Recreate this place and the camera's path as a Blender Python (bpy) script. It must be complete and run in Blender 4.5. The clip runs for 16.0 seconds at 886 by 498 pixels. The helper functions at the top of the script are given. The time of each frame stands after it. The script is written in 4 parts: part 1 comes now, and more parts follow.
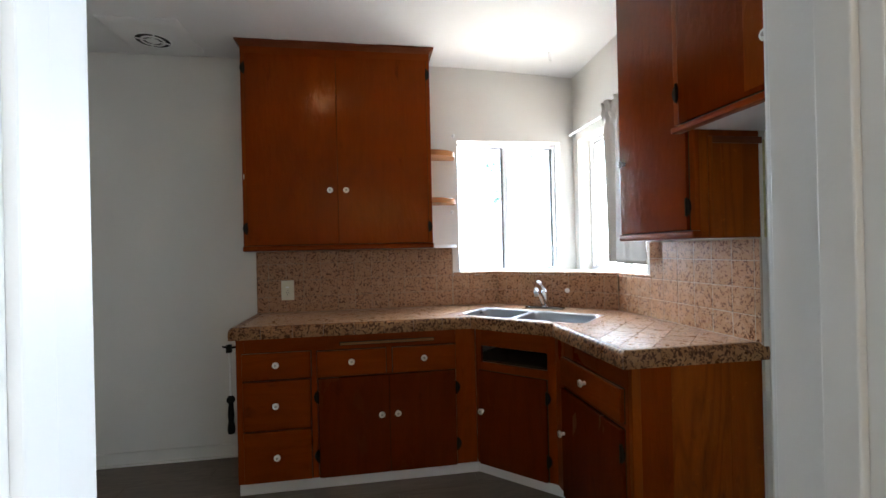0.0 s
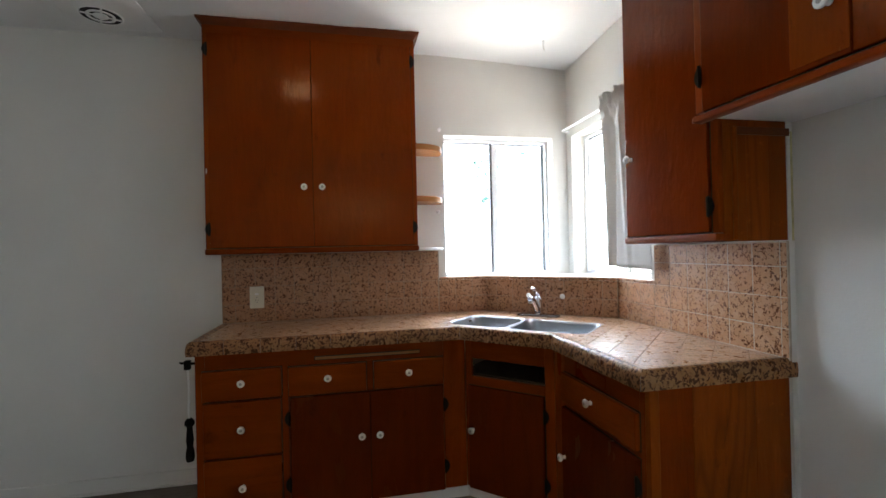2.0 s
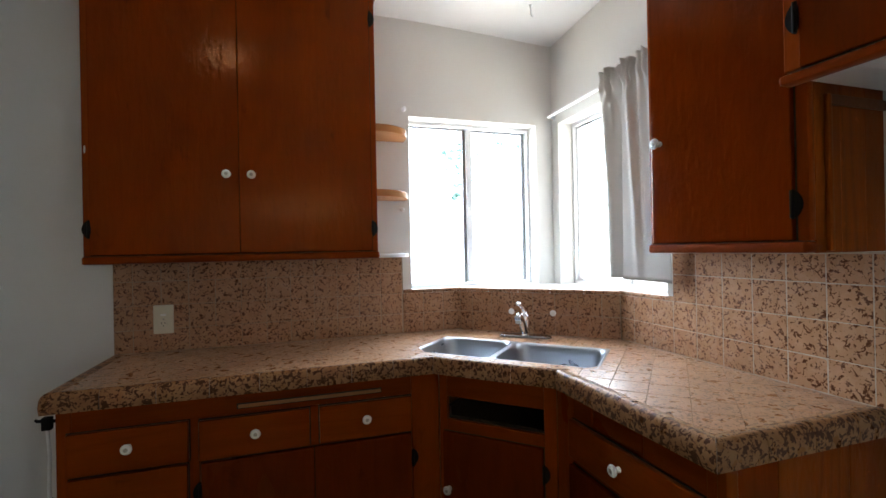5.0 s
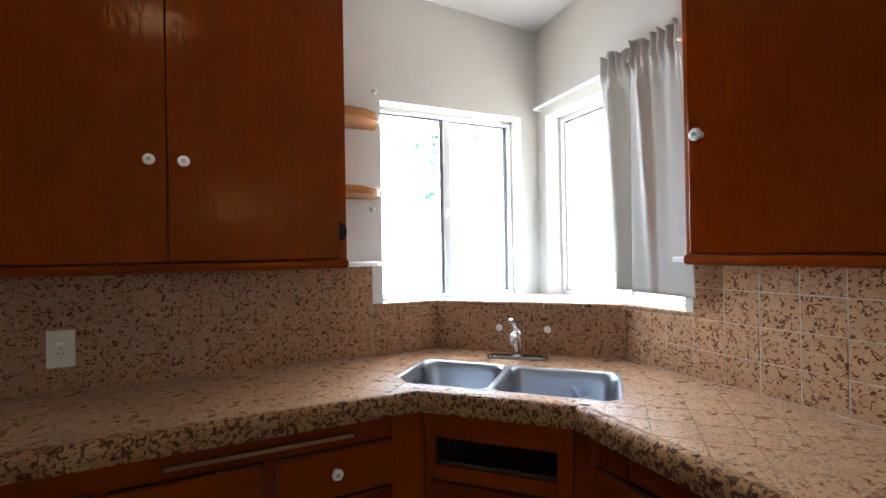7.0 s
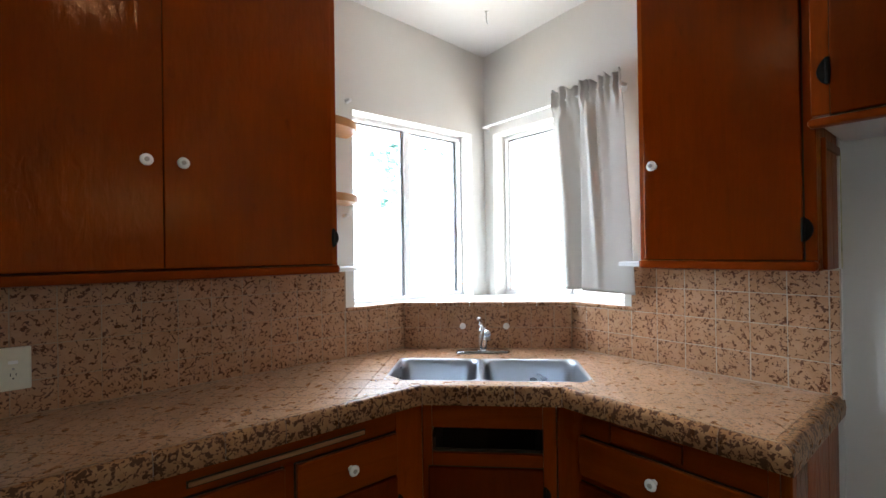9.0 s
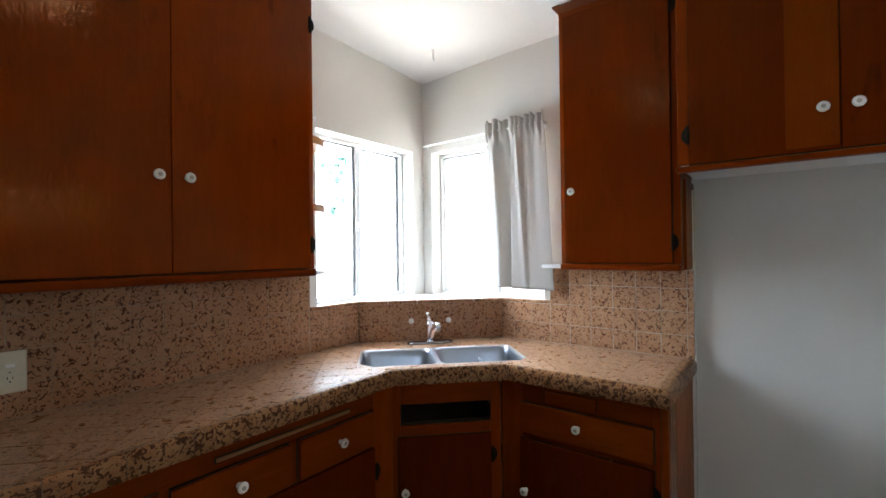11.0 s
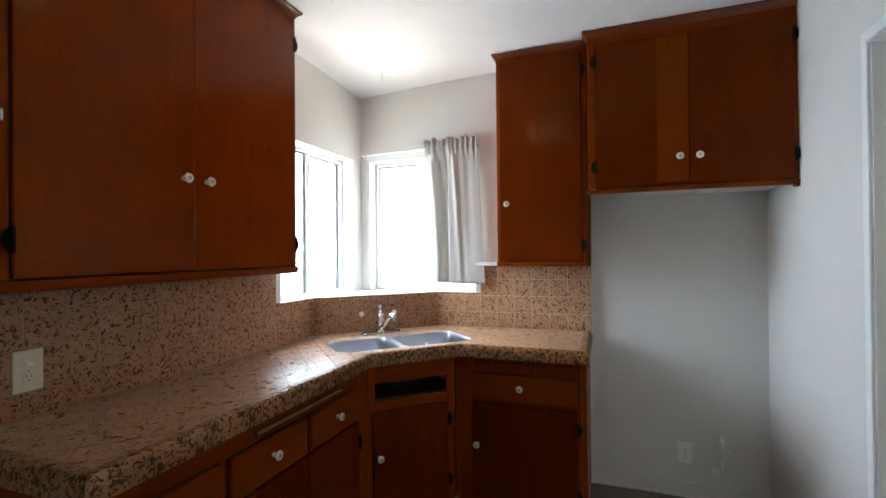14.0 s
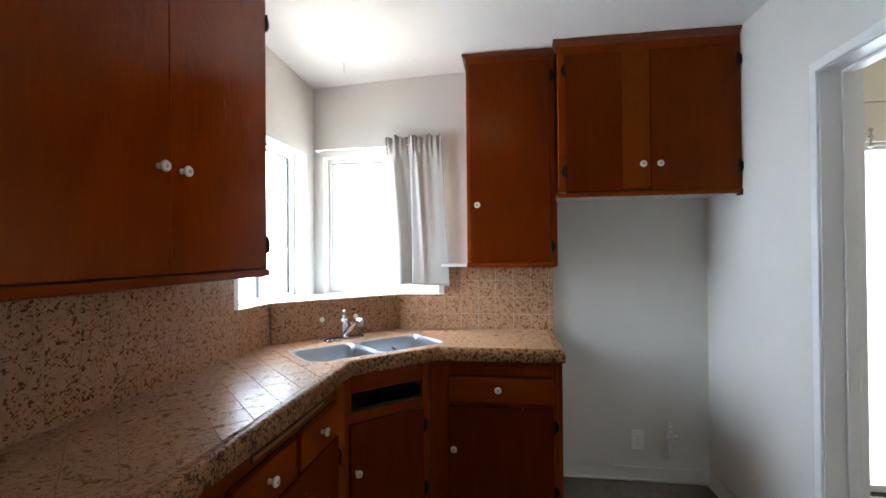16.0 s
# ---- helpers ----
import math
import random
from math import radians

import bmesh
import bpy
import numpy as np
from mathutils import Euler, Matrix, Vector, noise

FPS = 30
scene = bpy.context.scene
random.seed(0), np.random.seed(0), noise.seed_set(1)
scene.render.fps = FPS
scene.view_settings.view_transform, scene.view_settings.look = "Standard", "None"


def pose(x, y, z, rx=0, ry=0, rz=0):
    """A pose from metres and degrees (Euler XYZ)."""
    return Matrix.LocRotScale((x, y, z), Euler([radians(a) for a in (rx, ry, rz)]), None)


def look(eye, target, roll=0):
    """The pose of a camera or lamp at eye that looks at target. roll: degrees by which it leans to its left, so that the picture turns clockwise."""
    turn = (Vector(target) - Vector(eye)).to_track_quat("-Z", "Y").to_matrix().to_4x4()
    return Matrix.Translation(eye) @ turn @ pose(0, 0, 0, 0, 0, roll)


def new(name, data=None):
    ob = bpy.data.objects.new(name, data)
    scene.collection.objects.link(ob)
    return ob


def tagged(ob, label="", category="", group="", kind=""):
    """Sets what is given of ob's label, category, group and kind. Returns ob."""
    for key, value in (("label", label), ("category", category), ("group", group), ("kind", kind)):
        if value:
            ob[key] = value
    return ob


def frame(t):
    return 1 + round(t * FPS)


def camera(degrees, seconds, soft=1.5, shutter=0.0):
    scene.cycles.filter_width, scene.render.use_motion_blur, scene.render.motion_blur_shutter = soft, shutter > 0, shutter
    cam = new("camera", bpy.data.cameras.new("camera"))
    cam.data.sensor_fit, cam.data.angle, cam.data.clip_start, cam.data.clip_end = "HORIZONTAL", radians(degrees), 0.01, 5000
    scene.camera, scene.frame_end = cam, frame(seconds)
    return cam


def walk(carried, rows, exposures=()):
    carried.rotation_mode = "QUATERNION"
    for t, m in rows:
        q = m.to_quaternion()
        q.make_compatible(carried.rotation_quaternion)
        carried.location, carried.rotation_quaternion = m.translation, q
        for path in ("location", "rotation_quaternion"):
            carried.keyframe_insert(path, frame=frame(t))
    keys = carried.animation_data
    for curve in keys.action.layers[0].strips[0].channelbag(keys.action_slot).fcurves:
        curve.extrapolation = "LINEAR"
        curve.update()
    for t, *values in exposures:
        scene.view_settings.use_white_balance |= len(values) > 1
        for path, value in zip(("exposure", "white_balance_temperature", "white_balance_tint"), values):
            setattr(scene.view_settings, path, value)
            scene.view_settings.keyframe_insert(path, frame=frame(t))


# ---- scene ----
cam = camera(89.0, 16.0)
METRES, EYE, TILT, LEAN, TURN = 3.07, 1.296, 0.6, 0.0, -9.2
ROWS = [
    (0.0, 0.0, 0.0, 0.0, -0.01, -0.47, 1.32),
    (0.5, -0.0023, 0.0215, -0.0006, -0.3, -0.47, 1.32),
    (1.0, -0.0046, 0.0408, -0.0009, -0.91, -0.45, 1.3),
    (1.5, -0.0075, 0.0604, -0.0004, -1.68, -0.37, 1.25),
    (2.0, -0.0119, 0.0762, 0.0034, -2.6, -0.4, 1.25),
    (2.5, -0.0149, 0.0943, 0.008, -3.77, -0.41, 1.22),
    (3.0, -0.0182, 0.1216, 0.0086, -5.01, -0.41, 1.18),
    (5.5, -0.0247, 0.2801, 0.0153, -9.7, -0.47, 1.02),
    (6.0, -0.0256, 0.3128, 0.0178, -11.15, -0.44, 0.99),
    (6.5, -0.0309, 0.3389, 0.0185, -13.1, -0.4, 0.94),
    (7.0, -0.0527, 0.3614, 0.0202, -15.35, -0.34, 0.82),
    (7.5, -0.085, 0.3782, 0.0261, -18.41, -0.33, 0.75),
    (8.0, -0.1166, 0.3847, 0.0256, -22.72, -0.25, 0.67),
    (8.5, -0.1556, 0.3763, 0.025, -26.5, -0.21, 0.61),
    (9.0, -0.1931, 0.3682, 0.0268, -30.44, -0.23, 0.51),
    (11.5, -0.3652, 0.3263, 0.0343, -46.25, -0.05, 0.28),
    (12.0, -0.4037, 0.3187, 0.0352, -48.82, -0.01, 0.26),
    (12.5, -0.441, 0.3183, 0.0377, -51.39, -0.0, 0.19),
    (13.0, -0.4789, 0.3357, 0.0377, -54.44, 0.01, 0.13),
    (13.5, -0.5081, 0.3569, 0.0353, -57.64, 0.08, 0.08),
    (14.0, -0.5221, 0.3819, 0.0315, -60.75, 0.09, 0.04),
    (14.5, -0.5312, 0.4062, 0.0289, -63.88, 0.1, 0.02),
    (15.0, -0.5358, 0.4297, 0.0301, -66.78, 0.14, -0.02),
    (15.5, -0.54, 0.4606, 0.0319, -69.39, 0.18, -0.03),
    (16.0, -0.5496, 0.4959, 0.0313, -72.31, 0.24, -0.06),
]
walk_rows = [(t, pose(0, 0, EYE, TILT, LEAN, TURN) @ pose(METRES * x, METRES * y, METRES * z, 90 + pitch, roll, yaw)) for t, x, y, z, yaw, pitch, roll in ROWS]
EXPOSURES = [(0.0, -0.2), (3.0, -0.38), (5.5, -0.47), (9.0, -0.4), (12.0, -0.38), (16.0, -0.26)]
walk(cam, walk_rows, EXPOSURES)

# ---- world, sun and lamps ----
world = bpy.data.worlds.new("world")
scene.world = world
world.use_nodes = True
sky = world.node_tree.nodes.new("ShaderNodeTexSky")
sky.sky_type, sky.sun_disc = "NISHITA", False
sky.sun_elevation, sky.sun_rotation = radians(58), radians(215)
world.node_tree.links.new(sky.outputs[0], world.node_tree.nodes["Background"].inputs[0])
world.node_tree.nodes["Background"].inputs[1].default_value = 0.10


def lamp(name, kind, m, energy, colour, size=(1, 1)):
    data = bpy.data.lights.new(name, kind)
    data.energy, data.color = energy, colour
    if kind == "AREA":
        data.shape, data.size, data.size_y = "RECTANGLE", size[0], size[1]
    if kind == "POINT":
        data.shadow_soft_size = size[0]
    ob = new(name, data)
    ob.matrix_world = m
    return ob


sun = lamp("sun", "SUN", look((-4, -5, 10), (0, 0, 0)), 4.0, (1.0, 0.95, 0.88))
sun.data.angle = radians(0.5)
DAY = (0.79, 0.895, 1.0)
NORTH_OUT, EAST_OUT = 3.50, 1.89
SKY_BLUE, SUNLIT = (0.69, 0.84, 1.0), (1.0, 0.94, 0.84)
north_sky = lamp("daylight_north_window", "AREA", look((1.30, NORTH_OUT, 1.95), (1.30, NORTH_OUT - 1.0, 1.40)), 300, SKY_BLUE, (2.2, 2.1))
lamp("daylight_east_window", "AREA", look((EAST_OUT, 2.95, 1.95), (EAST_OUT - 1.0, 2.95, 1.85)), 54, (0.95, 0.96, 1.0), (2.2, 2.1))
north_sky.data.spread = radians(140)
# light thrown up by the sunlit ground under the windows
lamp("sunlit_ground_north", "AREA", look((1.05, NORTH_OUT + 0.45, 0.30), (1.05, NORTH_OUT - 0.05, 1.50)), 140, SUNLIT, (2.2, 1.4))
lamp("sunlit_ground_east", "AREA", look((EAST_OUT + 0.45, 2.65, 0.30), (EAST_OUT - 0.05, 2.65, 1.50)), 112, SUNLIT, (2.2, 1.4))
lamp("daylight_glass_door", "AREA", look((1.72, -0.80, 0.95), (0.0, -0.72, 1.05)), 76, DAY, (1.7, 2.4))

# ---- materials ----


class Nodes:
    """A material with its shader, and short ways to add nodes."""

    def __init__(self, name, rough=0.5, metal=0.0, coat=0.0, spec=0.5):
        self.m = bpy.data.materials.new(name)
        self.m.use_nodes = True
        self.t = self.m.node_tree
        self.b = self.t.nodes["Principled BSDF"]
        self.put("Roughness", rough), self.put("Metallic", metal), self.put("Coat Weight", coat)
        self.put("Coat Roughness", 0.18), self.put("Specular IOR Level", spec)

    def put(self, key, value):
        if isinstance(value, bpy.types.NodeSocket):
            self.t.links.new(value, self.b.inputs[key])
        else:
            self.b.inputs[key].default_value = value

    def node(self, kind, **inputs):
        n = self.t.nodes.new(kind)
        for key, value in inputs.items():
            self.wire(n, key.replace("_", " "), value)
        return n

    def wire(self, n, key, value):
        if isinstance(value, bpy.types.NodeSocket):
            self.t.links.new(value, n.inputs[key])
        else:
            n.inputs[key].default_value = value

    def place(self, scale=(1, 1, 1), world_space=False, turn=(0, 0, 0), shift=None):
        source = self.t.nodes.new("ShaderNodeNewGeometry").outputs["Position"] if world_space else self.t.nodes.new("ShaderNodeTexCoord").outputs["Object"]
        n = self.node("ShaderNodeMapping", Vector=source, Scale=scale, Rotation=turn)
        if shift is not None:
            self.wire(n, "Location", shift)
        return n.outputs[0]

    def noise(self, vector, scale, detail=4.0, distortion=0.0, rough=0.5):
        return self.node("ShaderNodeTexNoise", Vector=vector, Scale=scale, Detail=detail, Distortion=distortion, Roughness=rough).outputs["Fac"]

    def ramp(self, fac, stops):
        n = self.t.nodes.new("ShaderNodeValToRGB")
        self.t.links.new(fac, n.inputs[0])
        while len(n.color_ramp.elements) < len(stops):
            n.color_ramp.elements.new(0.5)
        for e, (p, c) in zip(n.color_ramp.elements, stops):
            e.position, e.color = p, (c, c, c, 1) if isinstance(c, (int, float)) else (*c, 1)
        return n.outputs[0]

    def math(self, op, a, b=0.0):
        n = self.t.nodes.new("ShaderNodeMath")
        n.operation = op
        for i, v in enumerate((a, b)):
            if isinstance(v, bpy.types.NodeSocket):
                self.t.links.new(v, n.inputs[i])
            else:
                n.inputs[i].default_value = v
        return n.outputs[0]

    def mix(self, fac, a, b, blend="MIX"):
        n = self.t.nodes.new("ShaderNodeMix")
        n.data_type, n.blend_type = "RGBA", blend
        for key, v in ((0, fac), (6, a), (7, b)):
            if isinstance(v, bpy.types.NodeSocket):
                self.t.links.new(v, n.inputs[key])
            elif key == 0:
                n.inputs[key].default_value = v
            else:
                n.inputs[key].default_value = (*v, 1)
        return n.outputs[2]

    def bump(self, height, strength, distance=0.01):
        self.put("Normal", self.node("ShaderNodeBump", Height=height, Strength=strength, Distance=distance).outputs[0])

    def random(self):
        return self.t.nodes.new("ShaderNodeObjectInfo").outputs["Random"]


def paint(name, colour, rough=0.5, mottling=0.05, relief=0.12, spec=0.4):
    k = Nodes(name, rough, spec=spec)
    p = k.place(world_space=True)
    big = k.noise(p, 1.7, 3)
    dark = tuple(c * (1 - mottling * 2) for c in colour)
    k.put("Base Color", k.mix(k.ramp(big, [(0.3, 0), (0.75, 1)]), colour, dark))
    k.put("Roughness", k.ramp(k.noise(p, 9, 3), [(0.3, rough - 0.03), (0.7, rough + 0.05)]))
    k.bump(k.math("ADD", k.noise(p, 130, 3), k.math("MULTIPLY", k.noise(p, 14, 3), 1.5)), relief, 0.004)
    return k.m


def wood(name, light, dark, along="Z", rough=0.34, coat=0.1, grain=1.0, figure=0.5, worn=0.0, spec=0.26):
    k = Nodes(name, rough, coat=coat, spec=spec)
    k.put("Specular Tint", (1.0, 0.62, 0.34, 1))
    stretch = {"Z": (1, 1, 0.06), "X": (0.06, 1, 1), "Y": (1, 0.06, 1)}[along]
    soft = {"Z": (1, 1, 0.09), "X": (0.09, 1, 1), "Y": (1, 0.09, 1)}[along]
    rnd = k.random()
    shift = k.node("ShaderNodeCombineXYZ", X=k.math("MULTIPLY", rnd, 7.0), Y=k.math("MULTIPLY", rnd, 5.0), Z=k.math("MULTIPLY", rnd, 3.0)).outputs[0]
    fine = k.noise(k.place(stretch, shift=shift), 150, 5, 0.2, 0.65)
    streak = k.noise(k.place(stretch, shift=shift), 28, 4, 0.4)
    wave = k.math("FRACT", k.math("MULTIPLY", k.noise(k.place(soft, shift=shift), 4.5, 2, 0.6), 9.0))
    rings = k.math("ABSOLUTE", k.math("SUBTRACT", wave, 0.5))
    broad = {"Z": (1, 1, 0.4), "X": (0.4, 1, 1), "Y": (1, 0.4, 1)}[along]
    blotch = k.noise(k.place(broad, shift=shift), 7.0, 4, 0.6)
    mid = tuple((a + b) / 2 for a, b in zip(light, dark))
    c = k.mix(k.ramp(fine, [(0.15, 0.42), (0.85, 0.88)]), dark, light)
    c = k.mix(k.math("MULTIPLY", k.ramp(rings, [(0.0, 1), (0.3, 0)]), figure), c, dark)
    c = k.mix(k.math("MULTIPLY", k.ramp(streak, [(0.45, 0), (0.75, 1)]), 0.45), c, mid)
    c = k.mix(k.math("MULTIPLY", k.ramp(blotch, [(0.4, 0), (0.8, 1)]), 0.5), c, dark)
    spot = k.noise(k.place({"Z": (1, 1, 0.35), "X": (0.35, 1, 1), "Y": (1, 0.35, 1)}[along], shift=shift), 13, 5, 0.5, 0.6)
    c = k.mix(k.math("MULTIPLY", k.ramp(spot, [(0.62, 0), (0.74, 1)]), 0.55), c, tuple(x * 0.45 for x in dark))
    if worn:
        rub = k.ramp(k.noise(k.place(), 22, 6, 0.0, 0.7), [(0.62, 0), (0.72, 1)])
        c = k.mix(k.math("MULTIPLY", rub, worn), c, tuple(min(1.0, x * 2.2 + 0.03) for x in light))
    k.put("Base Color", c)
    k.put("Roughness", k.ramp(blotch, [(0.3, rough - 0.03), (0.75, rough + 0.07)]))
    ripple = k.noise(k.place({"Z": (1, 1, 0.4), "X": (0.4, 1, 1), "Y": (1, 0.4, 1)}[along], shift=shift), 34, 2, 0.5)
    k.bump(k.math("ADD", k.math("MULTIPLY", fine, 0.5), k.math("MULTIPLY", ripple, 3.0)), 0.20 * grain, 0.003)
    return k.m


def fleck(name, body, body_2, spot, density=0.5, scale=1.0, rough=0.22, coat=0.05, spec=0.26, dense=0.0):
    """Glazed tile with short curling dark flecks, each tile from another part of the pattern."""
    k = Nodes(name, rough, coat=coat, spec=spec)
    rnd = k.random()
    shift = k.node("ShaderNodeCombineXYZ", X=k.math("MULTIPLY", rnd, 31.0), Y=k.math("MULTIPLY", rnd, 17.0), Z=k.math("MULTIPLY", rnd, 23.0)).outputs[0]
    p = k.place((1, 1, 1), world_space=True, shift=shift)
    curl = k.math("ABSOLUTE", k.math("SUBTRACT", k.noise(p, 44 * scale, 2, 0.5), 0.5))
    lines = k.ramp(curl, [(0.026, 1), (0.060, 0)])
    broken = k.ramp(k.noise(p, 76 * scale, 2, 0.3), [(0.575 - 0.12 * density, 0), (0.615 - 0.12 * density, 1)])
    blots = k.ramp(k.noise(p, 66 * scale, 2, 0.9), [(0.70 - 0.09 * density - dense, 0), (0.735 - 0.09 * density - dense, 1)])
    mark = k.math("MAXIMUM", k.math("MULTIPLY", lines, broken), blots)
    tone = k.mix(k.ramp(k.noise(p, 20 * scale, 4), [(0.3, 0), (0.7, 1)]), body, body_2)
    tone = k.mix(k.math("MULTIPLY", rnd, 0.25), tone, tuple(c * 0.72 for c in body))
    k.put("Base Color", k.mix(k.math("MULTIPLY", mark, 0.9), tone, spot))
    k.put("Roughness", k.ramp(k.noise(p, 30, 4), [(0.3, rough - 0.06), (0.75, rough + 0.12)]))
    k.bump(k.math("ADD", k.noise(p, 22, 3), k.math("MULTIPLY", mark, -0.1)), 0.06, 0.003)
    return k.m


def plain(name, colour, rough=0.5, metal=0.0, coat=0.0, wear=0.15, scale=40):
    k = Nodes(name, rough, metal, coat)
    p = k.place()
    n = k.noise(p, scale, 4)
    k.put("Base Color", k.mix(k.ramp(n, [(0.3, 0), (0.8, 1)]), colour, tuple(c * (1 - wear) for c in colour)))
    k.put("Roughness", k.ramp(k.noise(p, scale * 0.6, 3), [(0.3, max(0.02, rough - 0.05)), (0.8, rough + 0.08)]))
    return k.m


def steel(name):
    k = Nodes(name, 0.3, 1.0)
    p = k.place((1, 14, 14))
    k.put("Base Color", k.mix(k.noise(p, 60, 4), (0.45, 0.475, 0.515), (0.38, 0.405, 0.445)))
    k.put("Roughness", k.ramp(k.noise(k.place(), 7, 3), [(0.3, 0.27), (0.75, 0.33)]))
    k.bump(k.noise(p, 90, 3), 0.015, 0.001)
    return k.m


def glass(name):
    k = Nodes(name, 0.0)
    k.put("Transmission Weight", 1.0), k.put("IOR", 1.1)
    k.put("Base Color", (0.98, 0.99, 0.99, 1))
    return k.m


def glow(name, colour, strength):
    k = Nodes(name, 0.4)
    k.put("Base Color", (0.9, 0.88, 0.82, 1)), k.put("Emission Color", (*colour, 1)), k.put("Emission Strength", strength)
    return k.m


def cloth(name, colour):
    k = Nodes(name, 0.85, spec=0.2)
    p = k.place()
    weave = k.math("ADD", k.noise(k.place((1, 1, 0.1)), 900, 2), k.noise(k.place((1, 0.1, 1)), 900, 2))
    k.put("Base Color", k.mix(k.noise(p, 7, 3), colour, tuple(c * 0.88 for c in colour)))
    k.bump(k.math("ADD", weave, k.math("MULTIPLY", k.noise(p, 26, 3), 2.0)), 0.10, 0.002)
    t = k.node("ShaderNodeBsdfTranslucent", Color=(*colour, 1))
    m = k.node("ShaderNodeMixShader", Fac=0.24)
    k.t.links.new(k.b.outputs[0], m.inputs[1]), k.t.links.new(t.outputs[0], m.inputs[2])
    k.t.links.new(m.outputs[0], k.t.nodes["Material Output"].inputs[0])
    return k.m


WALL = paint("wall_paint", (0.703, 0.681, 0.634), 0.5)
CEIL = paint("ceiling_paint", (0.80, 0.79, 0.77), 0.6)
TRIM = paint("trim_paint", (0.78, 0.785, 0.785), 0.32, 0.01, 0.06, 0.5)
CREAM = paint("cream_paint", (0.78, 0.74, 0.63), 0.55)
DOOR_WOOD = wood("door_veneer", (0.228, 0.0345, 0.0013), (0.114, 0.0148, 0.0007), "Z", 0.125, 0.0, 1.2, 0.16, 0.0, 0.19)
UPPER_WOOD = wood("upper_door_veneer", (0.150, 0.0200, 0.0008), (0.070, 0.0080, 0.0004), "Z", 0.125, 0.0, 1.2, 0.16, 0.0, 0.14)
RED_WOOD = wood("red_door_veneer", (0.134, 0.0195, 0.0020), (0.070, 0.0088, 0.0010), "Z", 0.23, 0.0, 1.0, 0.30, 0.0, 0.10)
DRAWER_WOOD = wood("drawer_board", (0.240, 0.0420, 0.0028), (0.120, 0.0175, 0.0012), "X", 0.30, 0.0, 1.0, 0.3, 0.0, 0.09)
FRAME_WOOD = wood("frame_board", (0.268, 0.0450, 0.0030), (0.125, 0.0180, 0.0013), "Z", 0.30, 0.0, 0.8, 0.25, 0.0, 0.09)
RAIL_WOOD = wood("rail_board", (0.225, 0.0365, 0.0026), (0.110, 0.0150, 0.0011), "X", 0.30, 0.0, 0.8, 0.25, 0.0, 0.09)
AMBER_WOOD = wood("amber_side_board", (0.290, 0.0620, 0.0040), (0.120, 0.0210, 0.0014), "Z", 0.33, 0.0, 1.0, 0.6, 0.26, 0.10)
STRIPE_WOOD = wood("amber_door_strip", (0.200, 0.0370, 0.0022), (0.120, 0.0190, 0.0012), "Z", 0.23, 0.0, 1.0, 0.2, 0.0, 0.11)
PALE_WOOD = wood("cutting_board_edge", (0.30, 0.160, 0.072), (0.20, 0.095, 0.04), "X", 0.5, 0.1, 1.0, 0.2)
SHELF_WOOD = wood("corner_shelf_board", (0.44, 0.20, 0.075), (0.28, 0.115, 0.04), "X", 0.4, 0.1, 1.0, 0.2)
WALL_TILE = fleck("wall_tile_glaze", (0.420, 0.233, 0.132), (0.352, 0.181, 0.096), (0.065, 0.017, 0.004), 0.66, 0.96, 0.24, 0.0, 0.18)
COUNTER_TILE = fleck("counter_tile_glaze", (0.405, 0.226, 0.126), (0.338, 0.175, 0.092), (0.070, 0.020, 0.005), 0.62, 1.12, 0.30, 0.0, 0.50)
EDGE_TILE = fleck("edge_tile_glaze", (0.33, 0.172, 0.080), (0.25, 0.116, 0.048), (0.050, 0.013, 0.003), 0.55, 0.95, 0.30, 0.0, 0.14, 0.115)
GROUT = plain("grout", (0.48, 0.38, 0.29), 0.85, wear=0.35)
DULL_GROUT = plain("dull_grout", (0.37, 0.255, 0.165), 0.85, wear=0.35)
DARK_GROUT = plain("counter_grout", (0.27, 0.165, 0.10), 0.8, wear=0.4)
PORCELAIN = plain("porcelain", (0.80, 0.79, 0.76), 0.12, 0, 0.5, 0.04)
BLACK_IRON = plain("black_iron", (0.007, 0.006, 0.005), 0.72)
# near-black brown that paints in shade: cabinet inside, slot, outline of fronts
PAINTED_SHADE = plain("painted_shade", (0.03, 0.018, 0.010), 0.9)
STEEL = steel("brushed_steel")
CHROME = plain("chrome", (0.86, 0.89, 0.94), 0.16, 1.0, wear=0.05)
BLACK_IRON.node_tree.nodes["Principled BSDF"].inputs["Specular IOR Level"].default_value = 0.15
SCREW = plain("screw_metal", (0.42, 0.40, 0.37), 0.35, 1.0)
IVORY = plain("ivory_plastic", (0.70, 0.66, 0.52), 0.35, 0, 0.2, 0.06)
WHITE_PLASTIC = plain("white_plastic", (0.86, 0.86, 0.84), 0.35, 0, 0.2, 0.05)
ALUMINIUM = plain("window_metal", (0.30, 0.305, 0.31), 0.4, 0.8, wear=0.2)
DARK_SLOT = plain("slot_black", (0.01, 0.01, 0.01), 0.8)
GLASS = glass("window_glass")
CLOTH = cloth("curtain_cloth", (0.58, 0.555, 0.52))
LAMP_GLASS = glow("lit_lamp_glass", (1.0, 0.86, 0.66), 38.0)
PENDANT_GLASS = glow("lit_pendant_glass", (1.0, 0.70, 0.40), 110.0)


